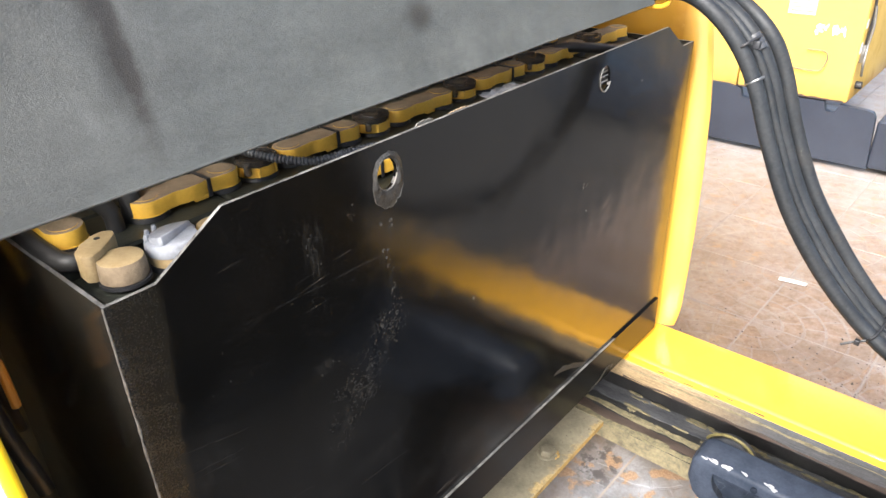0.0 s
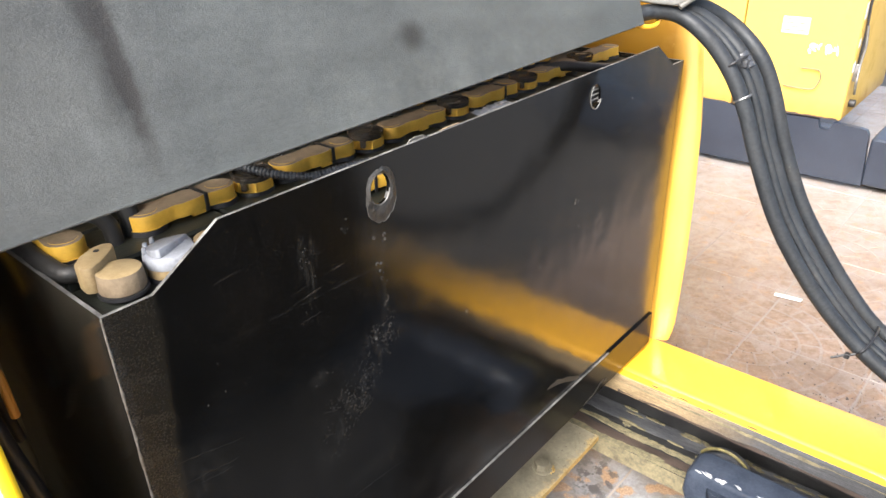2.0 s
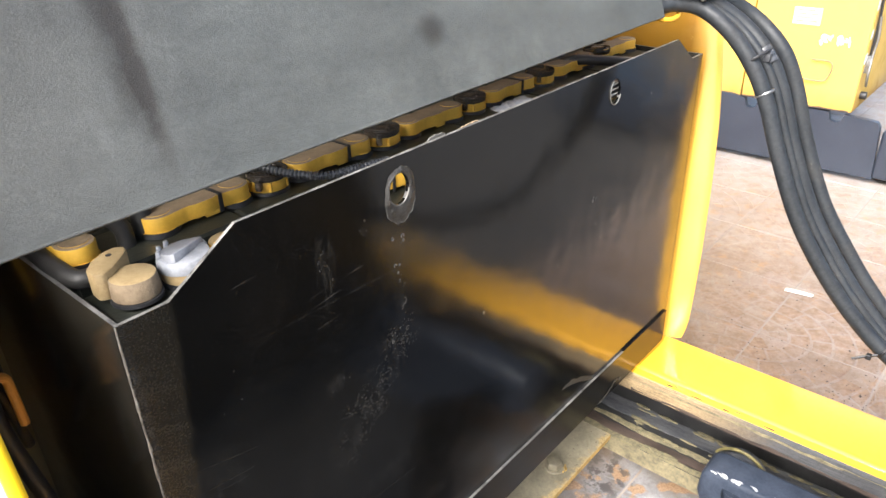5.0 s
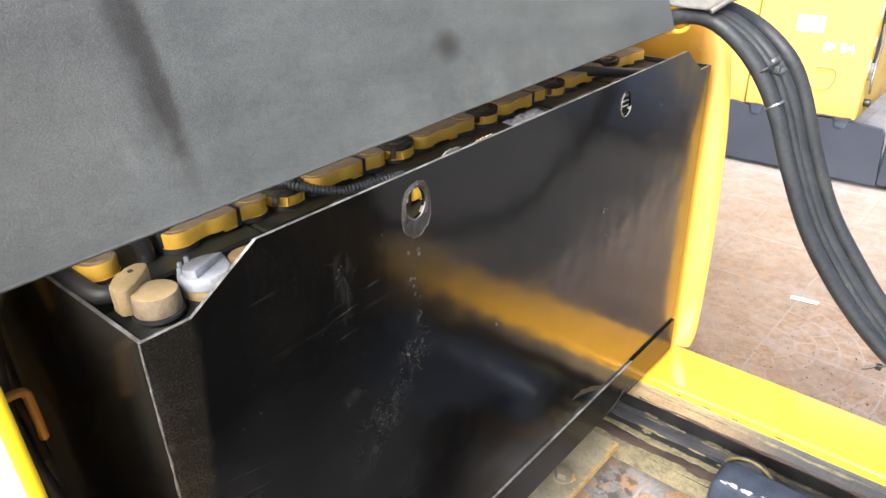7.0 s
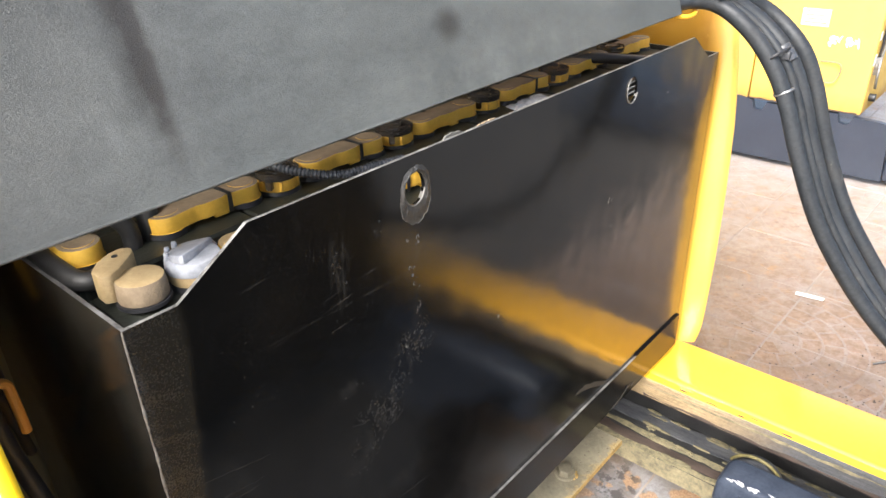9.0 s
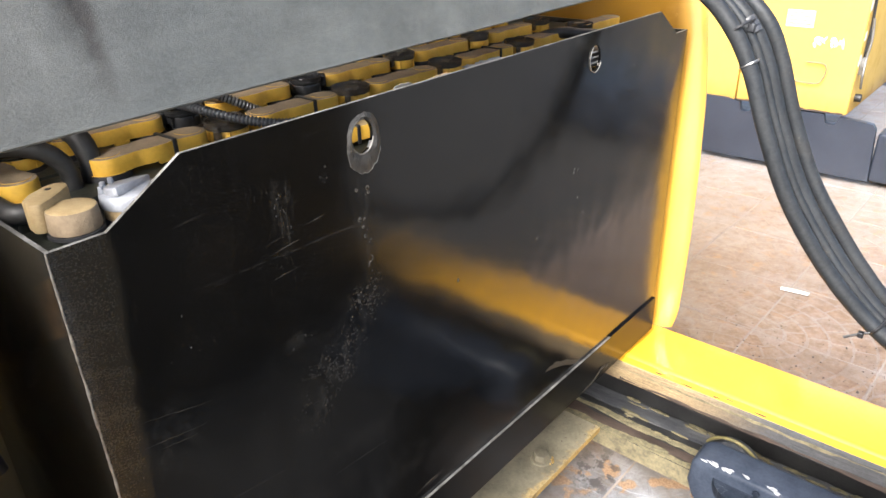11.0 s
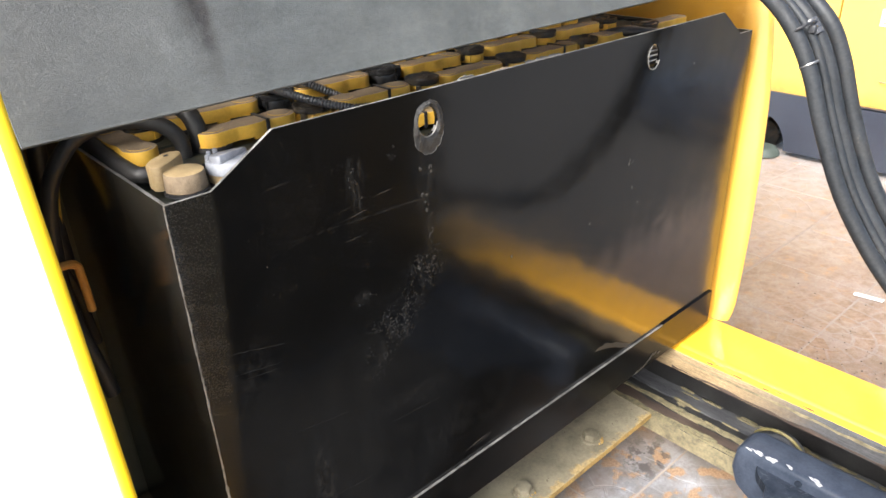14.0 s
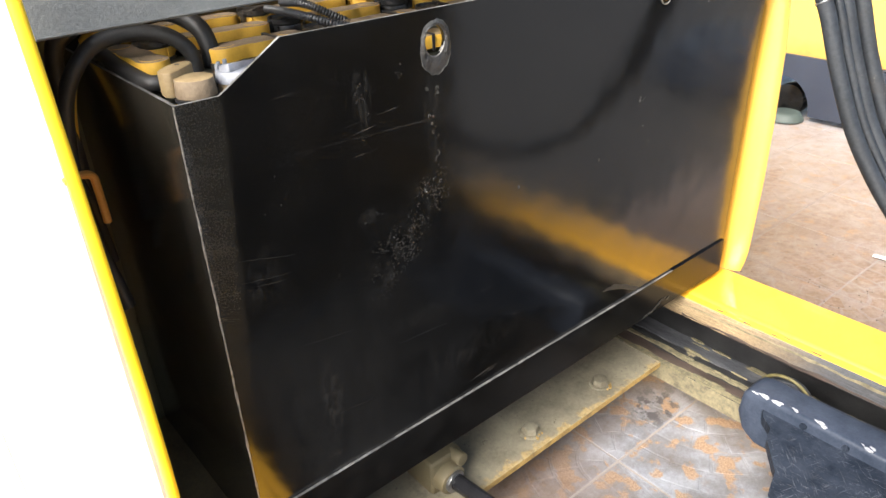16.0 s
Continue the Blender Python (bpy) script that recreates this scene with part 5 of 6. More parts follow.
prism(bm, [(-0.026, 0.012), (-0.018, 0.006), (-0.006, 0.012), (0.008, 0.022), (0.020, 0.032), (0.024, 0.042), (0.016, 0.049), (0.004, 0.048), (-0.012, 0.040), (-0.024, 0.028)], 0.003, 0.0315, "xy")
bmesh.ops.bevel(bm, geom=[e for e in bm.edges if len(e.link_faces) == 2 and e.calc_face_angle(0) > 0.5], offset=0.003, segments=2, affect="EDGES", profile=0.5)
cyl(bm, (0.004, 0.036, 0.0310), (0.004, 0.036, 0.0318), 0.0030, segments=12)
paint(bm, lambda c, n: abs(c.x - 0.004) < 0.0032 and abs(c.y - 0.036) < 0.0032 and c.z > 0.0311, 1)
tail = part("terminal_tail", bm, [CAP_BEIGE, SEAL], battery, "worn beige cable shroud")
tail.matrix_basis = pose(0.044, 0.056, LID_Z, 0, 0, 4)
child("connector", bridge, battery, 0.036, 0.200, LID_Z + 0.006, 94, "yellow connector with dusty top")

bm = bmesh.new()
box(bm, 0.812, 0.895, 0.012, 0.034, LID_Z, 1.061, 0.003, 2)
clamp = part("cable_clamp", bm, SEAL, battery, "black clamp block behind the second hole")
for z in (1.040, 1.0485, 1.0565):
    bm = bmesh.new()
    box(bm, 0.816, 0.891, 0.0100, 0.0118, z, z + 0.0030, 0.0006, 1)
    part("rib", bm, PLUG_GREY, clamp, "pale grey rib")

# ---- cables on the battery ----
def cable(name, pts, r, m, label, category, ribs=None, steps=10):
    bm = bmesh.new()
    tube(bm, spline(pts, steps), r, 14, ribs)
    return tagged(part(name, bm, m), label, category)


cable("battery_cable", [(0.088, 0.148, 1.034), (0.086, 0.150, 1.062), (0.066, 0.156, 1.084), (0.030, 0.170, 1.092), (-0.010, 0.180, 1.085), (-0.038, 0.186, 1.060), (-0.056, 0.195, 1.02), (-0.066, 0.205, 0.95), (-0.066, 0.215, 0.86), (-0.050, 0.20, 0.735)],
      0.0095, CABLE, "thick black battery cable curving over the tray edge", "cable")
cable("battery_cable", [(0.112, 0.156, 1.034), (0.113, 0.158, 1.066), (0.106, 0.172, 1.090), (0.085, 0.215, 1.104), (0.05, 0.27, 1.10), (-0.01, 0.29, 1.085), (-0.036, 0.30, 1.03), (-0.036, 0.32, 0.8)],
      0.0115, CABLE, "thick black battery cable rising from a terminal", "cable")
cable("battery_cable", [(0.040, 0.098, 1.048), (0.018, 0.105, 1.047), (0.012, 0.140, 1.050), (0.013, 0.20, 1.052), (0.012, 0.27, 1.06)],
      0.0095, CABLE, "black cable lying inside the tray edge", "cable")
cable("corrugated_conduit", [(0.250, 0.260, 1.078), (0.240, 0.190, 1.084), (0.246, 0.140, 1.082), (0.268, 0.100, 1.074), (0.296, 0.068, 1.070), (0.335, 0.050, 1.073), (0.370, 0.040, 1.073)],
      0.0056, CONDUIT, "grey corrugated conduit across the connectors", "conduit", (0.0045, 0.0012))
cable("corrugated_conduit", [(0.290, 0.290, 1.078), (0.300, 0.245, 1.080), (0.325, 0.215, 1.066), (0.36, 0.20, 1.045)],
      0.006, CONDUIT, "grey corrugated conduit between cell rows", "conduit", (0.0045, 0.0012))
cable("battery_cable", [(0.93, 0.19, 1.046), (0.955, 0.145, 1.062), (0.985, 0.108, 1.061), (1.03, 0.085, 1.053), (1.08, 0.080, 1.044)],
      0.0095, CABLE, "black cable lying between vent plugs", "cable")
cable("battery_cable", [(-0.08, 0.10, 1.20), (-0.085, 0.14, 1.08), (-0.075, 0.19, 0.97), (-0.05, 0.24, 0.88), (-0.03, 0.30, 0.76)],
      0.006, CABLE, "thin black cable hanging beside the tray", "cable")
plug = thing("wire_connector", "small yellow wire connector with steel ferrule beside the cables", "connector")
bm = bmesh.new()
cyl(bm, (0.004, 0.285, 1.066), (0.022, 0.275, 1.090), 0.009, 0.007, 12, 0.001)
part("body", bm, CAP_YELLOW, plug)
bm = bmesh.new()
cyl(bm, (-0.001, 0.288, 1.058), (0.004, 0.285, 1.066), 0.0065, segments=12)
part("ferrule", bm, FITTING, plug, "dull steel ferrule")
bm = bmesh.new()
tube(bm, spline([(-0.001, 0.288, 1.059), (-0.014, 0.295, 1.03), (-0.03, 0.30, 0.97), (-0.04, 0.31, 0.85)], 6), 0.004, 8)
tube(bm, spline([(0.021, 0.276, 1.088), (0.032, 0.268, 1.096), (0.042, 0.262, 1.086), (0.046, 0.26, 1.062)], 6), 0.003, 8)
part("wire", bm, CAP_YELLOW, plug)


def torn_edge(x0, x1, low, high, seed, y):
    """A thin ragged scrap that stands behind the tray's front."""
    bm = bmesh.new()
    n = int((x1 - x0) / 0.003)
    xs = [x0 + (x1 - x0) * k / n for k in range(n + 1)]
    crest = [(x, high - 0.012 * (abs(2 * k / n - 1) ** 4) + 0.0025 * noise.noise(Vector((x * 45, seed, 0))) + 0.002 * noise.noise(Vector((x * 240, seed, 4)))) for k, x in enumerate(xs)]
    return prism(bm, [(x0, low), (x1, low)] + crest[::-1], y, y + 0.0022, "xz")


for x0, x1, high, m, sd, y in ((0.400, 0.445, 1.0965, SHEET, 3.0, 0.0085), (0.452, 0.515, 1.0955, CAP_DUST, 5.0, 0.0055)):
    part("torn_lining", torn_edge(x0, x1, LID_Z, high, sd, y), m, battery, "torn pale lining behind the front edge", 0)
bm = bmesh.new()
crumple = [[bm.verts.new((0.572 + 0.080 * i / 14, 0.014 + (0.030 + 0.008 * noise.noise(Vector((i * 0.6, 2, 0)))) * j / 6, 1.0795 + 0.005 * j / 6 + 0.0016 * noise.noise(Vector((i * 0.9, j * 0.9, 1)))))
            for i in range(15)] for j in range(7)]
for a, b in zip(crumple, crumple[1:]):
    for k in range(14):
        bm.faces.new((a[k], a[k + 1], b[k + 1], b[k]))
for f in bmesh.ops.extrude_face_region(bm, geom=bm.faces[:])["geom"]:
    if isinstance(f, bmesh.types.BMVert):
        f.co.z += 0.0006
tagged(part("foil_scrap", bm, FOIL, smooth=0), "crumpled pale foil scrap on the cells", "foil")

# ---- vinyl flap over the battery ----
def flap_place(u, v):
    """u along the flap in metres, v up along it."""
    lean = 0.36
    x = u + 0.01 * v * (u - 0.5)
    z = 1.1275 + 0.0169 * u + v / math.sqrt(1 + lean * lean)
    y = 0.022 - 0.018 * u + lean * v / math.sqrt(1 + lean * lean)
    w = u - 0.0935 - 0.0035 * noise.noise(Vector((v * 11.0, 4.0, 1.0))) - 0.02 * v
    fold = math.exp(-(w / (0.019 if w < 0 else 0.014)) ** 2) * min(1.0, max(0.0, (v - 0.015) / 0.06))
    y += 0.0011 * fold
    y += min(1.0, v / 0.08) * 0.004 * noise.noise(Vector((u * 3.0, v * 3.0, 0.3))) + 0.0010 * noise.noise(Vector((u * 12.0, v * 12.0, 2.3))) + 0.0004 * noise.noise(Vector((u * 31.0 + v * 14.0, v * 22.0, 5.1)))
    return Vector((x, y, z))


bm = bmesh.new()
us = [-0.10 + k * 1.108 / 460 for k in range(461)]
vs = [k * 0.50 / 40 for k in range(41)]
grid = [[bm.verts.new(flap_place(u, v)) for u in us] for v in vs]
for a, b in zip(grid, grid[1:]):
    for k in range(len(us) - 1):
        bm.faces.new((a[k], a[k + 1], b[k + 1], b[k]))
bmesh.ops.recalc_face_normals(bm, faces=bm.faces[:])
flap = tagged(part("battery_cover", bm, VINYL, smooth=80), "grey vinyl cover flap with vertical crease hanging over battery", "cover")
solid = flap.modifiers.new("thickness", "SOLIDIFY")
solid.thickness, solid.offset = 0.004, 0.0
crisp = flap.modifiers.new("crisp_edges", "EDGE_SPLIT")
crisp.split_angle = radians(40)
bm = bmesh.new()
tube(bm, [flap_place(u, 0.0) + Vector((0, 0, 0.001)) for u in us[::5]], 0.0022, 8)
part("cut_edge", bm, VINYL, flap, "worn cut edge of the vinyl")

# ---- hoses ----
def hose(dx, rise, label, skin, radius=0.0126):
    pts = [(1.005, 0.035, 1.152), (1.045, 0.010, 1.160), (1.080 + dx * 0.4, -0.030, 1.152 + rise), (1.085 + dx, -0.085, 1.118 + rise), (1.087 + dx, -0.132 - rise, 1.066 + rise),
           (1.089 + dx, -0.168 - rise, 1.003 + rise), (1.088 + dx, -0.204 - rise, 0.917 + rise * 0.6), (1.086 + dx, -0.256 - rise, 0.812 + rise * 0.5), (1.084 + dx, -0.316 - rise, 0.728 + rise * 0.5),
           (1.082 + dx, -0.380 - rise * 0.6, 0.660 + rise * 0.5), (1.080 + dx, -0.448, 0.606 + rise * 0.5), (1.070 + dx, -0.53, 0.566 + rise * 0.5), (1.045 + dx * 0.7, -0.61, 0.545), (1.00 + dx * 0.5, -0.68, 0.55), (0.96 + dx * 0.3, -0.75, 0.58)]
    h = thing("hydraulic_hose", label, "hose", "hose bundle")
    bm = bmesh.new()
    tube(bm, spline(pts, 9), radius, 16)
    part("sleeve", bm, skin, h)
    bm = bmesh.new()
    cyl(bm, (0.985, 0.05, 1.150), (1.012, 0.030, 1.154), 0.015, segments=6, bevel=0.001)
    cyl(bm, (1.010, 0.032, 1.153), (1.030, 0.020, 1.157), 0.0135, segments=20)
    part("fitting", bm, FITTING, h, "zinc hose fitting")
    return h


hose(-0.003, 0.0, "black rubber hydraulic hose with smooth sleeve", RUBBER, 0.0138)
hose(0.026, 0.0066, "thin brown-dusted hose tucked behind the first", RUBBER_DUSTY, 0.0082)
hose(0.044, 0.0098, "black rubber hydraulic hose in the bundle", RUBBER, 0.0126)
hose(0.084, 0.0168, "thick scuffed outer black rubber hydraulic hose", RUBBER_DUSTY, 0.0138)

def tie(centre, way, rx, rz, label, skin=SEAL, lock=CONDUIT):
    t = thing("cable_tie", label, "cable tie", "cable ties")
    way = Vector(way).normalized()
    across = Vector((1, 0, 0.0))
    across = (across - way * across.dot(way)).normalized()
    up = way.cross(across)
    bm = bmesh.new()
    loop = [Vector(centre) + across * rx * math.cos(a) + up * rz * math.sin(a) for a in [k * math.tau / 32 for k in range(33)]]
    tube(bm, loop, 0.0026, 6)
    part("band", bm, skin, t)
    bm = bmesh.new()
    c = Vector(centre) + across * rx * 0.55 - up * rz * 0.9
    box(bm, c.x - 0.006, c.x + 0.006, c.y - 0.006, c.y + 0.006, c.z - 0.004, c.z + 0.004, 0.001, 1)
    part("lock", bm, lock, t)
    return t


tie((1.089, -0.160, 1.020), (0, -0.5, -0.87), 0.0150, 0.0150, "dull steel wire clip round one hose", FITTING, FITTING)
tie((1.107, -0.135, 1.078), (0, -0.65, -0.76), 0.034, 0.016, "grey-black tape tie joining two hoses")
last_tie = tie((1.113, -0.445, 0.612), (0, -0.8, -0.6), 0.052, 0.019, "black cable tie round the hose bundle")

bm = bmesh.new()
tube(bm, [Vector(p) for p in ((1.066, -0.442, 0.606), (1.058, -0.424, 0.600), (1.050, -0.404, 0.590))], 0.0024, 6)
box(bm, 1.052, 1.062, -0.432, -0.423, 0.596, 0.606, 0.001, 1)
part("tail", bm, SEAL, last_tie)

tape = thing("tape_wrap", "dark grey adhesive tape wrapped round a hose", "tape")
bm = bmesh.new()
way = Vector((0, -0.62, -0.785))
for k, (a, r) in enumerate(((-0.014, 0.0142), (-0.004, 0.0150), (0.006, 0.0145))):
    c = Vector((1.124, -0.140, 1.076)) + way * a
    cyl(bm, c, c + way * 0.0095, r, r * 0.98, 18, 0.001)
part("wrap", bm, CONDUIT, tape)
bm = bmesh.new()
box(bm, 1.101, 1.113, -0.154, -0.142, 1.070, 1.084, 0.003, 2)
part("fold", bm, CONDUIT, tape)

# rubber sheet laid over the hoses, its hem rolled
bm = bmesh.new()
def sheet_place(u, v):
    left = Vector((0.985, 0.060, 1.196)).lerp(Vector((1.060, -0.037, 1.172)), v)
    right = Vector((1.055, 0.045, 1.226)).lerp(Vector((1.122, -0.078, 1.195)), v)
    return left.lerp(right, u) + Vector((0, 0, 0.006 * math.sin(u * math.pi) - 0.004 * math.sin(v * math.pi)))


rows = [[bm.verts.new(sheet_place(u / 12, v / 10)) for u in range(13)] for v in range(11)]
for a, b in zip(rows, rows[1:]):
    for k in range(12):
        bm.faces.new((a[k], a[k + 1], b[k + 1], b[k]))
sheet = tagged(part("rubber_sheet", bm, SHEET, smooth=80), "grey rubber sheet with rolled hem over hoses", "rubber sheet")
sol = sheet.modifiers.new("thickness", "SOLIDIFY")
sol.thickness = 0.004
bm = bmesh.new()
roll = [sheet_place(u / 12, 1.0) + Vector((0, 0, -0.003)) for u in range(13)]
tube(bm, roll, 0.0048, 12)
part("rolled_hem", bm, SHEET, sheet)

bm = bmesh.new()
tube(bm, spline([(1.01, 0.06, 1.150), (1.012, 0.02, 1.140), (1.03, 0.002, 1.137), (1.055, 0.0, 1.139), (1.075, 0.012, 1.146), (1.08, 0.06, 1.155)], 6), 0.004, 10)
part("hose_bracket", bm, YELLOW, truck, "bent yellow rod bracket")

# ---- the other machine ----
MX = 3.47
other = thing("stacker_truck", "yellow warehouse truck with slate base and chalk marks", "forklift")
bm = bmesh.new()
def notch(y):
    return [(y + 0.035, 0.312), (y + 0.030, 0.296), (y + 0.022, 0.272), (y, 0.266), (y - 0.022, 0.272), (y - 0.030, 0.296), (y - 0.035, 0.308)]
base_line = [(0.96 - 0.16 * math.cos(math.pi * k / 18), 0.03 + 0.185 * math.sin(math.pi * k / 18)) for k in range(19)] + [(1.13, 0.03), (2.4, 0.03), (2.4, 0.34), (0.70, 0.325)] + notch(0.60) + notch(0.205) + [(0.055, 0.302), (0.026, 0.297), (0.012, 0.275), (-0.005, 0.03)]
prism(bm, base_line, MX, MX + 0.03, "yz")
base = part("base_skirt", bm, SLATE_FAR, other, "slate-grey steel skirt with notches", 0)
bm = bmesh.new()
box(bm, MX + 0.004, MX + 1.3, -1.75, 0.0, 0.03, 0.262, 0.02, 3)
part("outrigger_leg", bm, SLATE_FAR, other)
bm = bmesh.new()
box(bm, MX + 0.012, MX + 0.9, 0.664, 2.4, 0.30, 2.6, 0.01)
part("main_panel", bm, YELLOW_FAR, other)
bm = bmesh.new()
box(bm, MX + 0.002, MX + 0.85, 0.145, 0.656, 0.318, 2.6, 0.012, 3)
door = part("service_door", bm, YELLOW_FAR, other, "yellow sheet-metal door")
bm = bmesh.new()
tube(bm, spline([(MX, 0.425, 0.452), (MX - 0.012, 0.40, 0.452), (MX - 0.014, 0.30, 0.452), (MX - 0.014, 0.275, 0.475), (MX - 0.012, 0.265, 0.52), (MX - 0.012, 0.285, 0.545), (MX - 0.012, 0.36, 0.545)], 6), 0.0032, 8)
part("handle", bm, CHIPPED, door, "bent yellow rod handle")
bm = bmesh.new()
edge = [(0.16 + 0.49 * k / 40, 0.327 + 0.006 * noise.noise(Vector((k * 0.35, 0, 3))) + 0.003 * noise.noise(Vector((k * 1.3, 5, 3)))) for k in range(41)]
prism(bm, [(0.65, 0.320), (0.16, 0.320)] + edge, MX + 0.0008, MX + 0.004, "yz")
part("grime_band", bm, RUST, door, "brown band along the door bottom", 0)
for y0, y1, z0, z1 in ((0.36, 0.48, 0.695, 0.770), (0.34, 0.50, 0.86, 0.96)):
    bm = bmesh.new()
    box(bm, MX - 0.001, MX + 0.003, y0, y1, z0, z1)
    st = part("sticker", bm, STICKER, door, "faded white sticker", 0)
    for k in range(4):
        bm = bmesh.new()
        box(bm, MX - 0.0022, MX - 0.0008, y0 + 0.01 + 0.02 * (k % 2), y1 - 0.012, z0 + 0.012 + k * 0.016, z0 + 0.018 + k * 0.016)
        part("print_bar", bm, INK, st, smooth=0)
scrawl = random.Random(8)
for k, (y, z, l, w, a) in enumerate(((0.331, 0.648, 0.015, 0.0125, 0), (0.340, 0.622, 0.013, 0.0060, 70), (0.309, 0.645, 0.017, 0.0050, 55), (0.300, 0.650, 0.014, 0.0045, 120), (0.321, 0.630, 0.010, 0.0055, 20),
                                     (0.262, 0.648, 0.014, 0.0120, 20), (0.249, 0.632, 0.013, 0.0060, 120), (0.268, 0.628, 0.012, 0.0050, 80), (0.232, 0.644, 0.010, 0.0040, 50), (0.222, 0.636, 0.022, 0.0042, 82), (0.240, 0.638, 0.012, 0.0040, 15))):
    d = Vector((math.cos(radians(a)), math.sin(radians(a))))
    e = Vector((-d.y, d.x))
    rim = [Vector((y, z)) + d * l * math.cos(q) * scrawl.uniform(0.8, 1.15) + e * w * math.sin(q) * scrawl.uniform(0.75, 1.2) for q in [m * math.tau / 16 for m in range(16)]]
    bm = bmesh.new()
    prism(bm, [(p.x, p.y) for p in rim], MX + 0.0012 - k * 0.00004, MX + 0.0022, "yz")
    part("chalk_stroke", bm, CHALK, door, "smudged white paint mark", 0)
bm = bmesh.new()
box(bm, MX + 0.04, MX + 0.06, 0.128, 0.146, 0.50, 0.58, 0.003)
tube(bm, spline([(MX + 0.05, 0.13, 0.75), (MX + 0.055, 0.122, 0.66), (MX + 0.05, 0.126, 0.58), (MX + 0.03, 0.122, 0.50), (MX + 0.06, 0.124, 0.44), (MX + 0.045, 0.126, 0.50)], 6), 0.006, 8)
part("latch", bm, FITTING, door, "steel toggle latch")
bm = bmesh.new()
tube(bm, spline([(MX + 0.050, 0.139, 1.15), (MX + 0.054, 0.136, 0.98), (MX + 0.048, 0.138, 0.84), (MX + 0.055, 0.134, 0.72), (MX + 0.06, 0.136, 0.60), (MX + 0.07, 0.138, 0.52)], 8), 0.006, 8)
part("cable", bm, SEAL, door, "black cable down the door edge")
for x0, z0, w, h in ((0.012, 0.78, 0.030, 0.075), (0.020, 0.655, 0.030, 0.040), (0.010, 0.545, 0.035, 0.050)):
    bm = bmesh.new()
    prism(bm, [(MX + x0, z0), (MX + x0 + w, z0 + h * 0.1), (MX + x0 + w * 0.9, z0 + h * 0.6), (MX + x0 + w * 0.6, z0 + h), (MX + x0 + w * 0.1, z0 + h * 0.85)], 0.1425, 0.1455, "xz")
    part("torn_label", bm, STICKER, door, "torn white label scrap", 0)
bm = bmesh.new()
cyl(bm, (MX + 0.10, 0.146, 0.385), (MX + 0.10, 0.118, 0.385), 0.018, bevel=0.002, segments=18)
part("knob", bm, SEAL, door, "black rubber knob")
bm = bmesh.new()
cyl(bm, (MX + 0.03, 0.93, 0.085), (MX + 0.12, 0.93, 0.085), 0.085, segments=32, bevel=0.01)
part("wheel", bm, MATT, other, "dark rubber wheel")
bm = bmesh.new()
cyl(bm, (MX - 0.03, 0.90, 0.004), (MX - 0.03, 0.90, 0.045), 0.10, 0.07, 28, 0.012)
part("foot_pad", bm, TYRE_GREEN, other, "dusty green-grey foot pad")
bm = bmesh.new()
box(bm, MX + 0.3, MX + 0.62, -0.95, -0.52, 0.25, 2.6, 0.01)
part("mast_post", bm, YELLOW_FAR, other)

# ---- small things on the ground ----
bm = bmesh.new()
prism(bm, [(-0.046, -0.012), (0.044, -0.010), (0.047, 0.009), (0.0, 0.012), (-0.045, 0.010)], 0.0, 0.002, "xy")
scrap = tagged(part("paper_scrap", bm, PAPER, smooth=0), "torn white paper strip on the paving", "paper")
scrap.matrix_basis = pose(2.267, -0.058, 0.0045, 0, 0, -82)

crumbs = random.Random(5)
bm = bmesh.new()
for k in range(420):
    x, y = 1.30 + abs(crumbs.gauss(0.35, 0.32)), -0.30 + crumbs.gauss(0.0, 0.22)
    r = crumbs.uniform(0.0010, 0.0032) * (1.8 if crumbs.random() < 0.06 else 1.0)
    top = bm.verts.new((x + crumbs.uniform(-r, r) * 0.3, y, 0.0012 + r * 0.9))
    ring = [bm.verts.new((x + r * crumbs.uniform(0.7, 1.3) * math.cos(a), y + r * crumbs.uniform(0.7, 1.3) * math.sin(a), 0.0004)) for a in (0.0, 1.26, 2.51, 3.77, 5.03)]
    for i in range(5):
        bm.faces.new((ring[i], ring[(i + 1) % 5], top))
    bm.faces.new(ring[::-1])
tagged(part("dirt_crumbs", bm, RUST, smooth=0), "dark brown dirt crumbs scattered on the paving", "dirt", kind="stuff")

# ---- paving slabs ----
SLAB = 0.366
FX, FY, FLOOR_TURN = 0.843, -0.014, -0.9


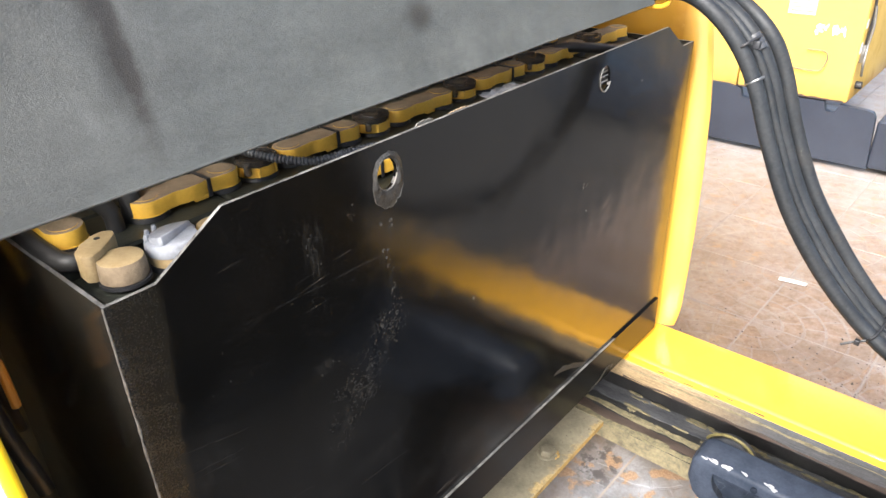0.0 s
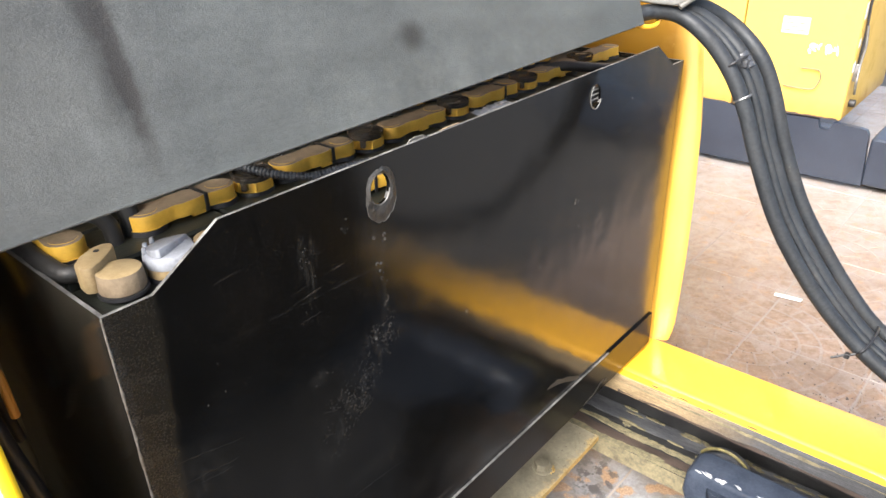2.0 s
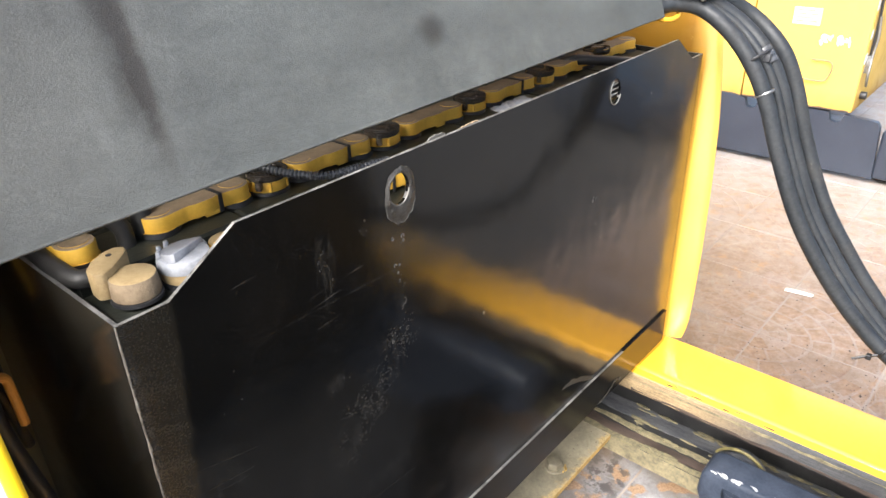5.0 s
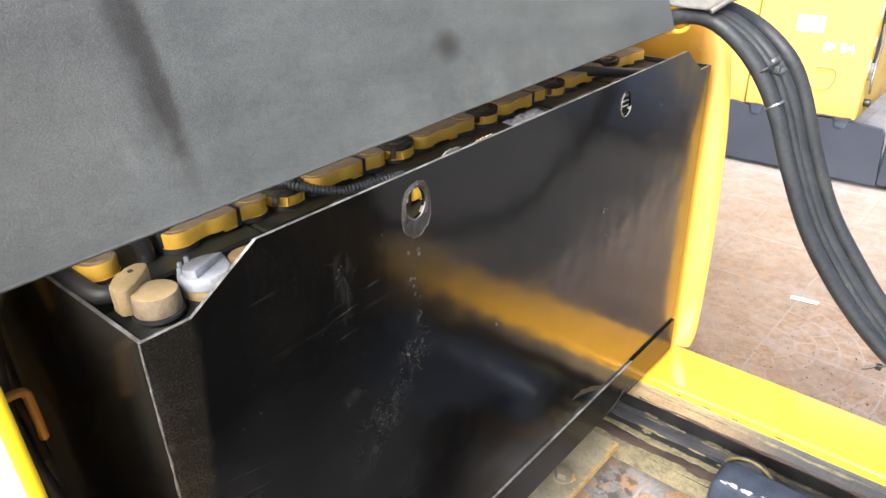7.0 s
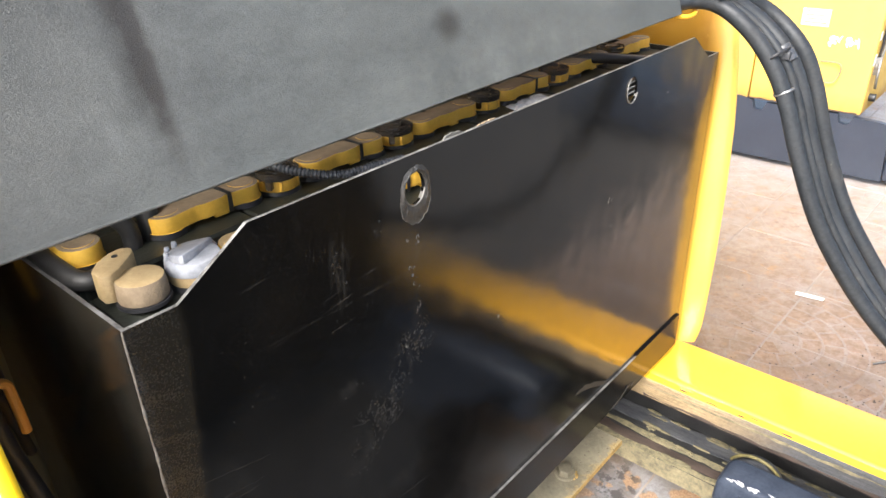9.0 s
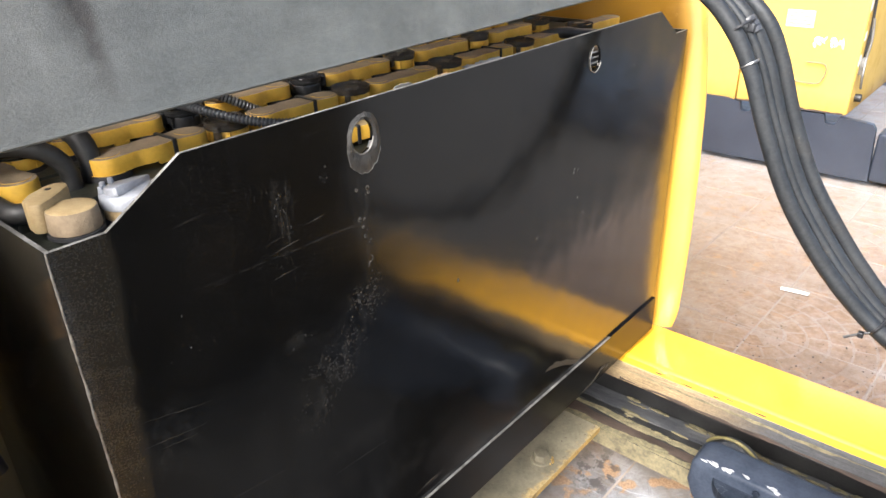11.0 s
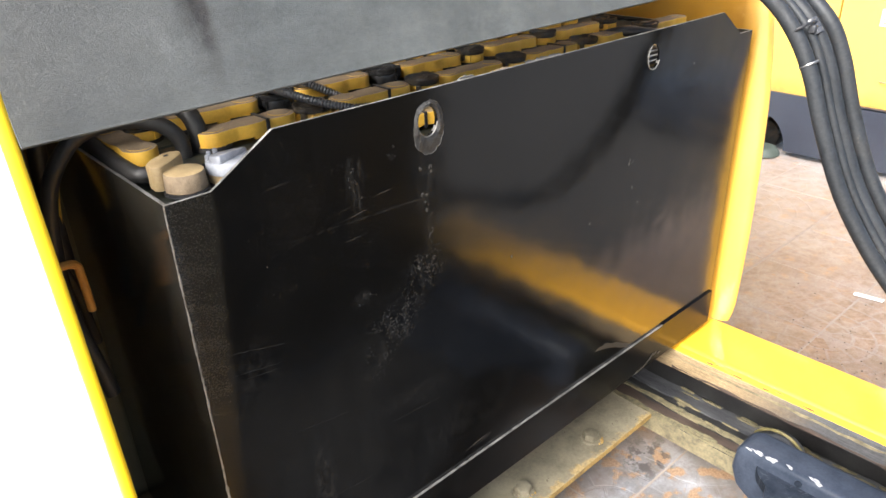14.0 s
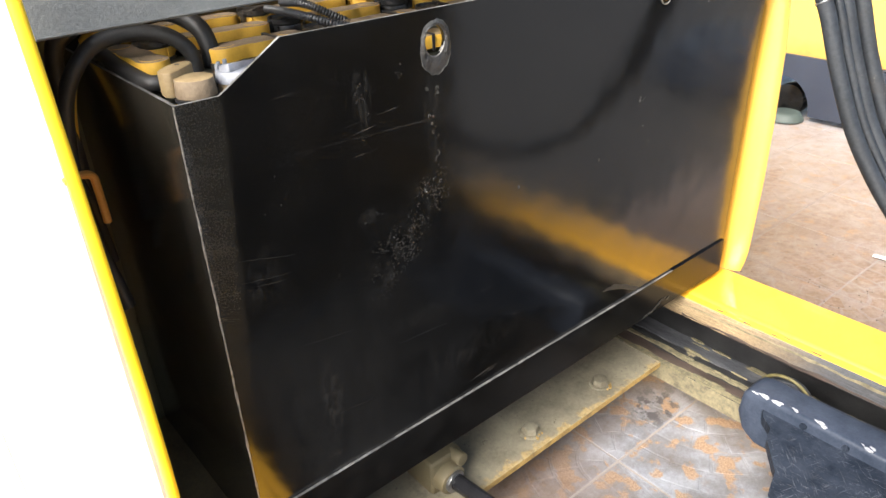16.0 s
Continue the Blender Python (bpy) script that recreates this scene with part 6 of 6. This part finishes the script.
def slab_mesh(seed, face, joint):
    """A slab with a fan of raised setts: rings about one corner, cut by radial joints."""
    rnd = random.Random(seed)
    bm = bmesh.new()
    s = SLAB / 2 - 0.0017
    box(bm, -s, s, -s, s, -0.03, 0.0, 0.002, 1)
    radii = [0.03, 0.095, 0.16, 0.225, 0.29, 0.355, 0.42, 0.485]
    for k, (r0, r1) in enumerate(zip(radii, radii[1:])):
        count = k + 2
        off = rnd.uniform(-0.08, 0.08)
        cuts = [0.0] + [(j + off * (0 < j < count)) / count * math.pi / 2 for j in range(1, count)] + [math.pi / 2]
        for a0, a1 in zip(cuts, cuts[1:]):
            g = 0.0035
            q0, q1 = a0 + g / r1, a1 - g / r1
            corners = []
            for r, a in ((r0 + g, q0), (r1 - g, q0), (r1 - g, (q0 + q1) / 2), (r1 - g, q1), (r0 + g, q1), (r0 + g, (q0 + q1) / 2)):
                x, y = -SLAB / 2 + r * math.cos(a), -SLAB / 2 + r * math.sin(a)
                corners.append((min(x, s - 0.004), min(y, s - 0.004)))
            if len({(round(x, 3), round(y, 3)) for x, y in corners}) < 5:
                continue
            cx, cy = sum(c[0] for c in corners) / 6, sum(c[1] for c in corners) / 6
            if rnd.random() < 0.03:
                continue
            h = rnd.uniform(0.0004, 0.0009)
            low = [bm.verts.new((x, y, 0.0)) for x, y in corners]
            up = [bm.verts.new((cx + (x - cx) * 0.93, cy + (y - cy) * 0.93, h + rnd.uniform(-0.0002, 0.0002))) for x, y in corners]
            bm.faces.new(up)
            for i in range(6):
                bm.faces.new((low[i], low[(i + 1) % 6], up[(i + 1) % 6], up[i]))
    paint(bm, lambda c, n: c.z < 0.0003, 1)
    return mesh_of("paving_slab", bm, [face, joint], 0)


bm = bmesh.new()
box(bm, -6 * SLAB, 13 * SLAB, -2 * SLAB, 26 * SLAB, -0.05, -0.0016)
floor = tagged(part("floor", bm, CEMENT, smooth=0), "worn tan and grey embossed paving slabs", "floor", kind="structure")
floor.matrix_basis = pose(FX, FY, 0, 0, 0, FLOOR_TURN)
variants = [slab_mesh(k, PAVING, JOINTS) for k in range(5)]
far_slabs = bmesh.new()
sunlit = [slab_mesh(k, PALE, PALE) for k in range(5)]
for i in range(-6, 13):
    for j in range(-2, 26):
        if j > 8 and i > 4 or j > 14 and i < -3:
            continue
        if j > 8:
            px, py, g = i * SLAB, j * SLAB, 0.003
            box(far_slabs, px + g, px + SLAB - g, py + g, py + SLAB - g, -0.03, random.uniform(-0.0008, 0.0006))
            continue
        o = new("paving_slab", (sunlit if i < -3 or i < -1 and j > 0 or i < 0 and j > 2 or j > 4 and i < 4 else variants)[(i * 3 + j * 5) % 5])
        o.parent = floor
        o.matrix_basis = pose((i + 0.5) * SLAB, (j + 0.5) * SLAB, random.uniform(-0.0012, 0.0006), 0, 0, 90 * ((i % 2) + 2 * (j % 2)))
part("paving_rest", far_slabs, PALE, floor, "pale concrete slabs, sunlight in their colour", 0, "stuff")
